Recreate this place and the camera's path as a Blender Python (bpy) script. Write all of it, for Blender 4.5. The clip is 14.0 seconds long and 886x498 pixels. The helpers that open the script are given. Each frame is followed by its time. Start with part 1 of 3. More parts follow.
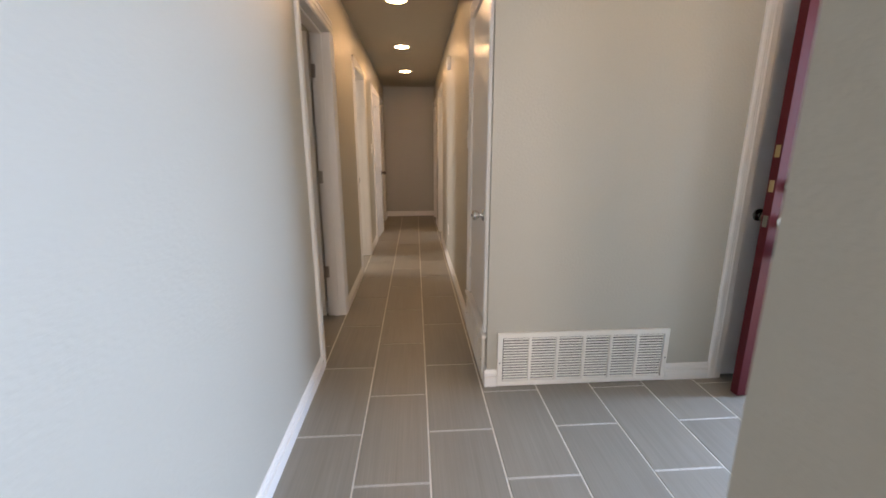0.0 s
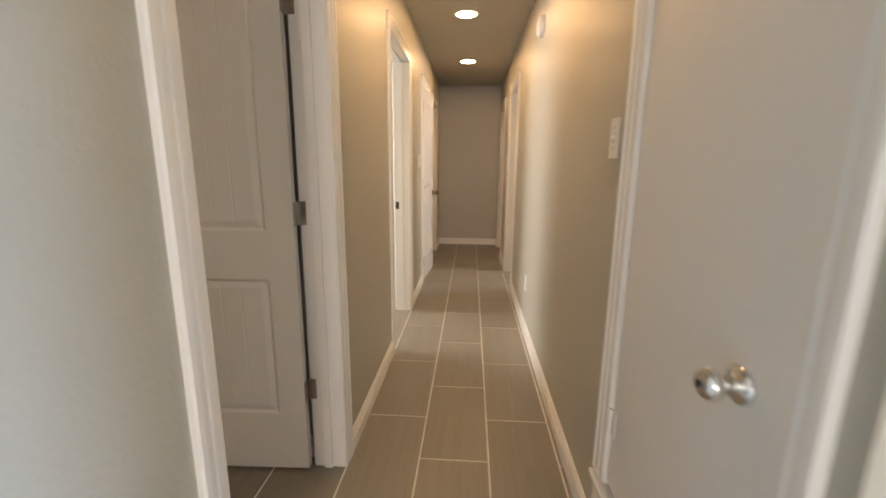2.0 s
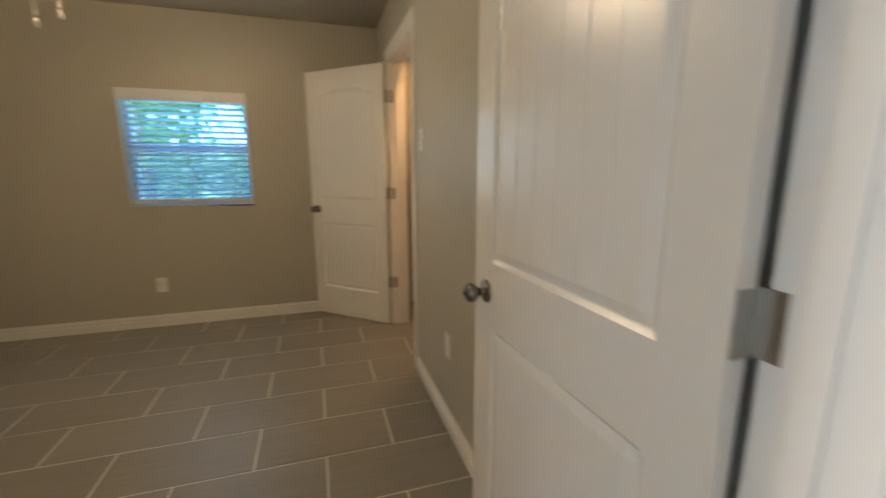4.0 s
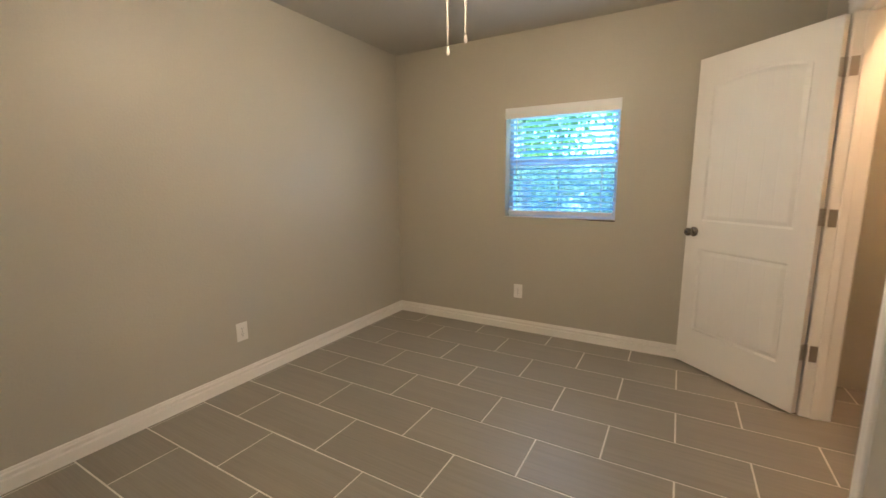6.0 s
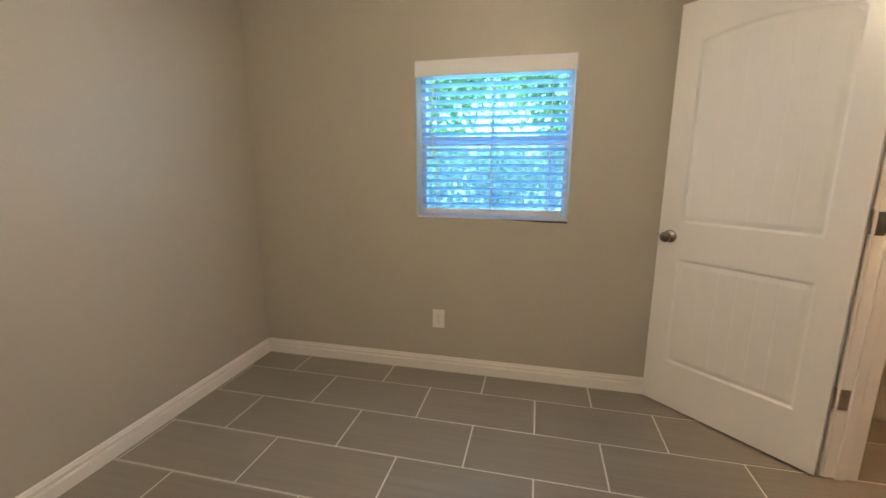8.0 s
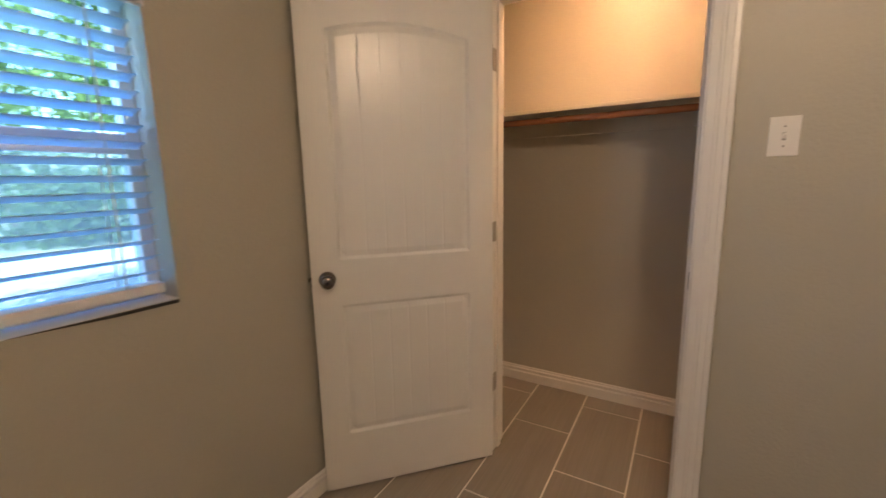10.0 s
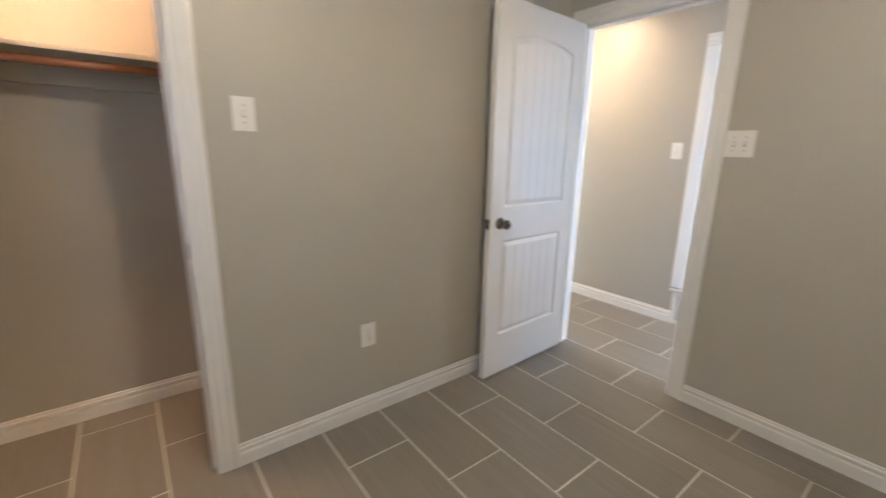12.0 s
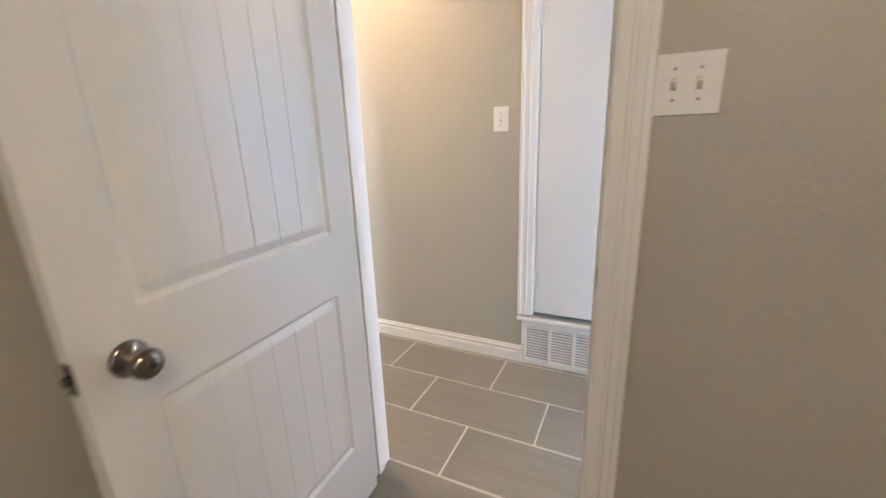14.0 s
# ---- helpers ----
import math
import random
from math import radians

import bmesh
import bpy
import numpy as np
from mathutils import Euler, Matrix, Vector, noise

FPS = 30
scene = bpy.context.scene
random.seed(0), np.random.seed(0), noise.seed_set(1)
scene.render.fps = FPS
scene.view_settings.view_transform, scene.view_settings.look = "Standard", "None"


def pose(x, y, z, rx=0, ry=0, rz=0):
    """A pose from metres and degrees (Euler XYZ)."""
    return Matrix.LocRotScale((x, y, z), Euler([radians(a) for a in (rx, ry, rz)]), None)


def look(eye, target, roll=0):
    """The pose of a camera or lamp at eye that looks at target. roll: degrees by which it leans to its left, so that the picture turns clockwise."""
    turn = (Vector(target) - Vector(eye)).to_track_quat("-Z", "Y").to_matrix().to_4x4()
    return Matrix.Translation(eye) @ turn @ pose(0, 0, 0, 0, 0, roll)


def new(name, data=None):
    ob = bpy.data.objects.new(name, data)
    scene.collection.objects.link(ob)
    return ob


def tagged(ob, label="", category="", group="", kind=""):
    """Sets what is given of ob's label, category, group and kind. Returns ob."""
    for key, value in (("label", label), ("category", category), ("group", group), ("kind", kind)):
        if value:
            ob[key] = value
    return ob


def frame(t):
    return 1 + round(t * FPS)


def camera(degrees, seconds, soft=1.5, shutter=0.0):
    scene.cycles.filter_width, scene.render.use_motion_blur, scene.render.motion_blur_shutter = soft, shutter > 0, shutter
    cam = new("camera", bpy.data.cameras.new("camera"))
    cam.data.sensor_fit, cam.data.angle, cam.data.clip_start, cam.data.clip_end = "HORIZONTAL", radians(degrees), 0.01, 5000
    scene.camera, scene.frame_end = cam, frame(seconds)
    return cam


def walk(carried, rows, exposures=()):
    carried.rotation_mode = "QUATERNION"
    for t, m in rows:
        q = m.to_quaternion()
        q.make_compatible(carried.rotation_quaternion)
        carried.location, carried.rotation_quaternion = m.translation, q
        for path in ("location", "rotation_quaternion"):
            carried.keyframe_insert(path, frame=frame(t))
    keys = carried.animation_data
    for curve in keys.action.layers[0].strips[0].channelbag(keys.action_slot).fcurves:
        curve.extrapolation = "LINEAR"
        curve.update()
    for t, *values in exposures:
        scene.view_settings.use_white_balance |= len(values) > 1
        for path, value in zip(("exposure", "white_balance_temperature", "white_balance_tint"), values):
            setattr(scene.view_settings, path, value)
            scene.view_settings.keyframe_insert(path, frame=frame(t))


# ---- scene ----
cam = camera(94.5, 14.0, shutter=0.4)

PATH = [
    (0, (-0.04, -1.352, 1.268), (0.089, 0.588, 0.802), -0.1),
    (0.5, (-0.035, -0.926, 1.28), (0.209, 1.009, 0.838), 0.5),
    (1, (-0.017, -0.509, 1.284), (0.074, 1.449, 0.888), 1.4),
    (1.5, (-0.064, -0.112, 1.269), (-0.079, 1.853, 0.895), 1.3),
    (2, (-0.103, 0.245, 1.263), (-0.232, 2.2, 0.861), 0.5),
    (2.5, (-0.136, 0.584, 1.268), (-0.584, 2.489, 0.858), 0.5),
    (3, (-0.242, 0.889, 1.258), (-1.07, 2.667, 0.871), -0.2),
    (3.5, (-0.331, 1.116, 1.254), (-1.768, 2.453, 0.868), 0.0),
    (4, (-0.408, 1.228, 1.265), (-2.284, 1.809, 0.885), -0.1),
    (4.2, (-0.479, 1.248, 1.263), (-2.42, 1.543, 0.879), -0.2),
    (6.3, (-0.977, 1.077, 1.278), (-2.677, 0.072, 0.964), -0.4),
    (6.5, (-1.065, 0.992, 1.307), (-2.832, 0.103, 1.011), -0.2),
    (7, (-1.296, 0.822, 1.29), (-3.133, 0.122, 0.923), 0.9),
    (7.2, (-1.415, 0.764, 1.283), (-3.255, 0.082, 0.897), 1.2),
    (9.3, (-2.435, 0.157, 1.322), (-4.128, 1.148, 0.931), -2.3),
    (9.5, (-2.585, 0.092, 1.333), (-4.05, 1.395, 0.938), -1.7),
    (10, (-2.891, 0.129, 1.317), (-3.9, 1.823, 0.982), -1.2),
    (10.5, (-3.107, 0.155, 1.31), (-3.523, 2.084, 0.979), -1.6),
    (11, (-3.182, 0.108, 1.328), (-3.084, 2.058, 0.898), -1.4),
    (11.5, (-3.179, 0.064, 1.305), (-2.552, 1.918, 0.891), 0.4),
    (12, (-3.022, 0.118, 1.306), (-1.827, 1.654, 0.845), 1.1),
    (12.5, (-2.74, 0.274, 1.303), (-1.297, 1.566, 0.802), 1.0),
    (13, (-2.453, 0.505, 1.283), (-0.875, 1.607, 0.737), -0.6),
    (13.5, (-2.125, 0.71, 1.282), (-0.4, 1.576, 0.76), -1.8),
    (14, (-1.755, 0.898, 1.289), (-0.025, 1.742, 0.744), -2.0),
]
EXPOSURES = [
    (0.0, 1.95, 7200, 22),
    (0.5, 1.90, 7600, 24),
    (1.0, 2.05, 7900, 25),
    (1.5, 2.15, 8100, 22),
    (2.0, 2.50, 7300, 17),
    (2.5, 2.57, 6350, 13),
    (3.0, 2.62, 6050, 12),
    (3.5, 3.05, 6000, 12),
    (4.2, 3.15, 6250, 11),
    (6.3, 3.87, 5700, 14),
    (7.2, 3.87, 5650, 14),
    (9.3, 3.32, 5800, 20),
    (10.0, 3.2, 6300, 24),
    (10.5, 3.36, 6300, 24),
    (11.2, 3.72, 5600, 19),
    (11.6, 3.60, 5350, 16),
    (12.2, 3.80, 5100, 13),
    (13.0, 3.78, 5250, 13),
    (14.0, 3.56, 5500, 15),
]
walk(cam, [(t, look(eye, target, roll)) for t, eye, target, roll in PATH], EXPOSURES)

# ---------------------------------------------------------------- light
world = bpy.data.worlds.new("daylight")
scene.world = world
world.use_nodes = True
wn = world.node_tree.nodes
sky = wn.new("ShaderNodeTexSky")
sky.sky_type, sky.sun_disc = "NISHITA", False
sky.sun_elevation, sky.sun_rotation = radians(58), radians(170)
wn["Background"].inputs["Strength"].default_value = 0.15
world.node_tree.links.new(sky.outputs["Color"], wn["Background"].inputs["Color"])

WARM = (1.0, 0.645, 0.33)
DAY = (0.88, 0.95, 1.0)
PORCH = (0.42, 0.655, 1.0)


def lamp_object(name, kind, power, color, m, **more):
    data = bpy.data.lights.new(name, kind)
    data.energy, data.color = power, color
    for key, value in more.items():
        if key == "size":
            data.size = value
        if key == "size_y":
            data.shape, data.size_y = "RECTANGLE", value
        if key == "radius":
            data.shadow_soft_size = value
        if key == "angle":
            data.angle = value
    ob = new(name, data)
    ob.matrix_world = m
    return ob


lamp_object("sun", "SUN", 5.0, (1.0, 0.95, 0.88), pose(0, 0, 20, 32, 0, 10), angle=radians(0.5))
# daylight of the open front door and of the windows in the rooms along the hall
lamp_object("entry_daylight", "AREA", 122, PORCH, pose(3.9, 0.60, 1.40, 89, 0, 90), size=1.0, size_y=2.2)
lamp_object("room_window_daylight", "AREA", 30, DAY, pose(-3.9, 3.9, 1.5, 90, 0, -90), size=2.2, size_y=1.4)
lamp_object("bath_window_daylight", "AREA", 7, DAY, pose(2.2, 4.9, 1.6, 90, 0, 90), size=0.8, size_y=0.9)
# added fill light from the unseen living room; no window is built there
lamp_object("living_fill", "AREA", 20, (1.0, 0.96, 0.93), pose(0.0, -4.85, 1.5, 90, 0, 0), size=1.1, size_y=1.2)
lamp_object("bedroom_window_daylight", "AREA", 0.35, DAY, pose(-4.145, 0.295, 1.42, 90, 0, -90), size=0.84, size_y=0.70)


# ---------------------------------------------------------------- materials
def material(name, color, rough=0.5, metal=0.0, vary=0.0, scale=4.0, bump=0.0, bump_scale=60.0, stretch=(1, 1, 1), fine=0.0, per_object=0.0, coat=0.0):
    """Paint, wood, metal: a base colour with blotches at one scale and grain at another, and fine relief."""
    mat = bpy.data.materials.new(name)
    mat.use_nodes = True
    nodes, links = mat.node_tree.nodes, mat.node_tree.links
    bsdf = nodes["Principled BSDF"]
    bsdf.inputs["Roughness"].default_value = rough
    bsdf.inputs["Metallic"].default_value = metal
    bsdf.inputs["Coat Weight"].default_value = coat
    coord = nodes.new("ShaderNodeTexCoord")
    mapping = nodes.new("ShaderNodeMapping")
    mapping.inputs["Scale"].default_value = stretch
    links.new(coord.outputs["Object"], mapping.inputs["Vector"])
    big = nodes.new("ShaderNodeTexNoise")
    big.inputs["Scale"].default_value, big.inputs["Detail"].default_value = scale, 5
    links.new(coord.outputs["Object"], big.inputs["Vector"])
    grain = nodes.new("ShaderNodeTexNoise")
    grain.inputs["Scale"].default_value, grain.inputs["Detail"].default_value = bump_scale, 3
    links.new(mapping.outputs["Vector"], grain.inputs["Vector"])
    total = nodes.new("ShaderNodeMath")
    total.operation = "MULTIPLY_ADD"
    total.inputs[1].default_value = vary
    total.inputs[2].default_value = 1 - vary / 2
    links.new(big.outputs["Fac"], total.inputs[0])
    last = total
    for source, amount in ((grain.outputs["Fac"], fine), ("object", per_object)):
        if amount:
            if source == "object":
                source = nodes.new("ShaderNodeObjectInfo").outputs["Random"]
            more = nodes.new("ShaderNodeMath")
            more.operation = "MULTIPLY_ADD"
            more.inputs[1].default_value = amount
            more.inputs[2].default_value = -amount / 2
            links.new(source, more.inputs[0])
            plus = nodes.new("ShaderNodeMath")
            plus.operation = "ADD"
            links.new(last.outputs[0], plus.inputs[0])
            links.new(more.outputs[0], plus.inputs[1])
            last = plus
    mix = nodes.new("ShaderNodeVectorMath")
    mix.operation = "SCALE"
    mix.inputs[0].default_value = color
    links.new(last.outputs[0], mix.inputs["Scale"])
    links.new(mix.outputs[0], bsdf.inputs["Base Color"])
    if bump:
        relief = nodes.new("ShaderNodeBump")
        relief.inputs["Strength"].default_value, relief.inputs["Distance"].default_value = 1.0, bump
        links.new(grain.outputs["Fac"], relief.inputs["Height"])
        links.new(relief.outputs["Normal"], bsdf.inputs["Normal"])
    return mat


def glowing(name, color, strength):
    mat = bpy.data.materials.new(name)
    mat.use_nodes = True
    bsdf = mat.node_tree.nodes["Principled BSDF"]
    bsdf.inputs["Base Color"].default_value = (0.8, 0.8, 0.8, 1)
    bsdf.inputs["Emission Color"].default_value = (*color, 1)
    bsdf.inputs["Emission Strength"].default_value = strength
    return mat


WALL = material("greige_wall_paint", (0.455, 0.432, 0.364), 0.42, vary=0.06, scale=1.3, bump=0.0014, bump_scale=80, fine=0.05)
CEILING = material("ceiling_paint", (0.45, 0.425, 0.365), 0.7, vary=0.06, scale=1.1, bump=0.002, bump_scale=45, fine=0.04)
TRIM = material("white_trim_paint", (0.80, 0.78, 0.74), 0.3, vary=0.05, scale=3, bump=0.0003, bump_scale=40, fine=0.03)
DOOR = material("white_door_paint", (0.80, 0.785, 0.75), 0.26, vary=0.05, scale=2.5, bump=0.0004, bump_scale=38, stretch=(6, 6, 0.35), fine=0.03)
GROUT = material("pale_grout", (0.72, 0.685, 0.62), 0.85, vary=0.25, scale=5, bump=0.0004, bump_scale=300)
NICKEL = material("aged_nickel", (0.25, 0.225, 0.195), 0.17, 1.0, vary=0.25, scale=20)
CHROME = material("bright_chrome", (0.80, 0.79, 0.77), 0.22, 1.0, vary=0.1, scale=20)
BRASS = material("dull_brass", (0.55, 0.42, 0.22), 0.35, 1.0, vary=0.2, scale=30)
PLASTIC = material("white_plastic", (0.82, 0.80, 0.76), 0.35, vary=0.03, scale=8)
DARK = material("dark_slot", (0.02, 0.02, 0.02), 0.6)
SLOT = material("shaded_slot", (0.30, 0.28, 0.25), 0.6)
HINGE = material("satin_nickel", (0.42, 0.385, 0.34), 0.32, 1.0, vary=0.3, scale=25)
BRONZE = material("dark_strike_metal", (0.12, 0.105, 0.09), 0.3, 1.0, vary=0.2, scale=20)
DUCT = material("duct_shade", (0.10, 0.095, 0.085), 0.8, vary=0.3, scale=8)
RED = material("red_door_paint", (0.095, 0.009, 0.014), 0.5, vary=0.2, scale=3, bump=0.0005, bump_scale=40, stretch=(5, 5, 0.4), fine=0.08)
RED.node_tree.nodes["Principled BSDF"].inputs["Specular IOR Level"].default_value = 0.2
ENAMEL = material("white_gloss_enamel", (0.80, 0.785, 0.75), 0.3, vary=0.05, scale=2.5, bump=0.0003, bump_scale=30, fine=0.02)
VENT = material("white_enamel", (0.80, 0.77, 0.70), 0.35, vary=0.06, scale=6)
ROD = material("reddish_wood_rod", (0.30, 0.125, 0.06), 0.25, vary=0.3, scale=6, bump=0.0002, bump_scale=50, stretch=(0.5, 8, 8), fine=0.2)
BLIND = material("white_vinyl_slat", (0.74, 0.76, 0.79), 0.45, vary=0.04, scale=5)


def thin_slat():
    """White vinyl slats that let some daylight through; its blue is put into the translucent colour."""
    mat = BLIND.copy()
    mat.name = "translucent_vinyl_slat"
    nodes, links = mat.node_tree.nodes, mat.node_tree.links
    glow = nodes.new("ShaderNodeBsdfTranslucent")
    glow.inputs["Color"].default_value = (0.56, 0.73, 0.86, 1)
    mix = nodes.new("ShaderNodeMixShader")
    mix.inputs["Fac"].default_value = 0.72
    links.new(nodes["Principled BSDF"].outputs[0], mix.inputs[1])
    links.new(glow.outputs[0], mix.inputs[2])
    links.new(mix.outputs[0], nodes["Material Output"].inputs["Surface"])
    return mat


SLAT = thin_slat()


def screen_cloth():
    """Grey insect mesh, too fine to draw thread by thread."""
    mat = bpy.data.materials.new("insect_mesh")
    mat.use_nodes = True
    nodes, links = mat.node_tree.nodes, mat.node_tree.links
    nodes.remove(nodes["Principled BSDF"])
    thread = nodes.new("ShaderNodeBsdfTranslucent")
    thread.inputs["Color"].default_value = (0.20, 0.23, 0.26, 1)
    clear = nodes.new("ShaderNodeBsdfTransparent")
    mix = nodes.new("ShaderNodeMixShader")
    mix.inputs["Fac"].default_value = 0.62
    links.new(thread.outputs[0], mix.inputs[1])
    links.new(clear.outputs[0], mix.inputs[2])
    links.new(mix.outputs[0], nodes["Material Output"].inputs["Surface"])
    return mat


MESH = screen_cloth()
BULB = glowing("lit_diffuser", WARM, 27.0)
BOWL = glowing("lit_glass_bowl", (1.0, 0.73, 0.42), 11.2)
CLOSET_BULB = glowing("lit_bulb", (1.0, 0.54, 0.225), 27.5)


def tile_material():
    """Porcelain with fine streaks along the tile's length, shifted and toned from tile to tile."""
    mat = bpy.data.materials.new("grey_brown_porcelain")
    mat.use_nodes = True
    nodes, links = mat.node_tree.nodes, mat.node_tree.links
    bsdf = nodes["Principled BSDF"]
    geo = nodes.new("ShaderNodeNewGeometry")
    info = nodes.new("ShaderNodeObjectInfo")
    shift = nodes.new("ShaderNodeVectorMath")
    shift.operation = "MULTIPLY_ADD"
    shift.inputs[1].default_value = (3.7, 9.1, 0)
    links.new(info.outputs["Random"], shift.inputs[0])
    links.new(geo.outputs["Position"], shift.inputs[2])
    tones = []
    for stretch, detail, rough in (((150, 2.2, 1), 3, 0.6), ((34, 1.1, 1), 4, 0.6), ((3.0, 2.0, 1), 4, 0.55)):
        m = nodes.new("ShaderNodeMapping")
        m.inputs["Scale"].default_value = stretch
        links.new(shift.outputs[0], m.inputs["Vector"])
        t = nodes.new("ShaderNodeTexNoise")
        t.inputs["Scale"].default_value, t.inputs["Detail"].default_value, t.inputs["Roughness"].default_value = 1.0, detail, rough
        links.new(m.outputs[0], t.inputs["Vector"])
        tones.append(t.outputs["Fac"])
    tones.append(info.outputs["Random"])
    last = None
    for tone, amount in zip(tones, (0.42, 0.34, 0.22, 0.10)):
        k = nodes.new("ShaderNodeMath")
        k.operation = "MULTIPLY_ADD"
        k.inputs[1].default_value = amount
        k.inputs[2].default_value = 1 - amount / 2 if last is None else -amount / 2
        links.new(tone, k.inputs[0])
        if last is not None:
            plus = nodes.new("ShaderNodeMath")
            plus.operation = "ADD"
            links.new(last, plus.inputs[0])
            links.new(k.outputs[0], plus.inputs[1])
            last = plus.outputs[0]
        else:
            last = k.outputs[0]
    color = nodes.new("ShaderNodeVectorMath")
    color.operation = "SCALE"
    color.inputs[0].default_value = (0.250, 0.229, 0.192)
    links.new(last, color.inputs["Scale"])
    links.new(color.outputs[0], bsdf.inputs["Base Color"])
    gloss = nodes.new("ShaderNodeMapRange")
    gloss.inputs["To Min"].default_value, gloss.inputs["To Max"].default_value = 0.30, 0.46
    links.new(tones[1], gloss.inputs["Value"])
    links.new(gloss.outputs[0], bsdf.inputs["Roughness"])
    relief = nodes.new("ShaderNodeBump")
    relief.inputs["Distance"].default_value = 0.0003
    links.new(tones[0], relief.inputs["Height"])
    links.new(relief.outputs["Normal"], bsdf.inputs["Normal"])
    return mat


TILE = tile_material()


def glass_material():
    """Thin pane, clear but for a faint reflection; the daylight's blue is put into its colour."""
    mat = bpy.data.materials.new("window_glass")
    mat.use_nodes = True
    nodes, links = mat.node_tree.nodes, mat.node_tree.links
    clear = nodes.new("ShaderNodeBsdfTransparent")
    clear.inputs["Color"].default_value = (0.36, 0.70, 1.0, 1)
    shine = nodes.new("ShaderNodeBsdfGlossy")
    shine.inputs["Roughness"].default_value = 0.02
    mix = nodes.new("ShaderNodeMixShader")
    mix.inputs["Fac"].default_value = 0.02
    links.new(clear.outputs[0], mix.inputs[1])
    links.new(shine.outputs[0], mix.inputs[2])
    links.new(mix.outputs[0], nodes["Material Output"].inputs["Surface"])
    return mat


GLASS = glass_material()


# ---------------------------------------------------------------- mesh helpers
def mesh_object(name, bm, mat, smooth=False):
    bmesh.ops.recalc_face_normals(bm, faces=bm.faces)
    me = bpy.data.meshes.new(name)
    bm.to_mesh(me)
    bm.free()
    me.materials.append(mat)
    if smooth:
        for p in me.polygons:
            p.use_smooth = True
    return new(name, me)


def part(name, bm, mat, parent, label="", smooth=False):
    ob = mesh_object(name, bm, mat, smooth)
    ob.parent = parent
    if label:
        tagged(ob, label)
    return ob


def empty(name, m, label="", category="", group="", kind=""):
    ob = new(name)
    ob.matrix_world = m
    return tagged(ob, label, category, group, kind)


def add_box(bm, a, b, bevel=0.0):
    """An axis-aligned box from corner a to corner b, its edges eased by bevel."""
    lo = [min(p, q) for p, q in zip(a, b)]
    hi = [max(p, q) for p, q in zip(a, b)]
    made = bmesh.ops.create_cube(bm, size=1.0)
    for v in made["verts"]:
        v.co = [lo[k] + (v.co[k] + 0.5) * (hi[k] - lo[k]) for k in range(3)]
    if bevel:
        edges = {e for v in made["verts"] for e in v.link_edges}
        bmesh.ops.bevel(bm, geom=list(edges), offset=bevel, segments=2, affect="EDGES", profile=0.5)
    return bm


def box(a, b, bevel=0.0):
    return add_box(bmesh.new(), a, b, bevel)


def add_lathe(bm, profile, m=Matrix(), steps=24):
    """A turned body: profile of (radius, height) about z, placed by m."""
    rings = []
    for r, h in profile:
        rings.append([bm.verts.new(m @ Vector((r * math.cos(2 * math.pi * k / steps), r * math.sin(2 * math.pi * k / steps), h))) for k in range(steps)])
    for low, high in zip(rings, rings[1:]):
        for k in range(steps):
            bm.faces.new((low[k], low[(k + 1) % steps], high[(k + 1) % steps], high[k]))
    for ring in (rings[0], rings[-1]):
        if len({v.co.to_tuple(5) for v in ring}) > 2:
            bm.faces.new(ring)
    return bm


def lathe(profile, m=Matrix(), steps=24):
    return add_lathe(bmesh.new(), profile, m, steps)


def add_prism(bm, outline, start, along, across, up, length):
    """An outline of (across, up) pairs drawn along a direction."""
    start, along, across, up = (Vector(v) for v in (start, along, across, up))
    ends = [[bm.verts.new(start + along * d + across * p + up * q) for p, q in outline] for d in (0, length)]
    n = len(outline)
    for k in range(n):
        bm.faces.new((ends[0][k], ends[0][(k + 1) % n], ends[1][(k + 1) % n], ends[1][k]))
    bm.faces.new(ends[0])
    bm.faces.new(ends[1][::-1])
    return bm


# ---------------------------------------------------------------- plan
HALL_W, HALL_E, HALL_N = -0.612, 0.333, 6.84
BED_E, BED_W, BED_N, BED_S = -0.735, -4.162, 1.80, -1.238
CLOSET_N = 2.565
ENTRY_N, ENTRY_E = 0.662, 2.50
TOP = 2.44
JAMB = 0.018


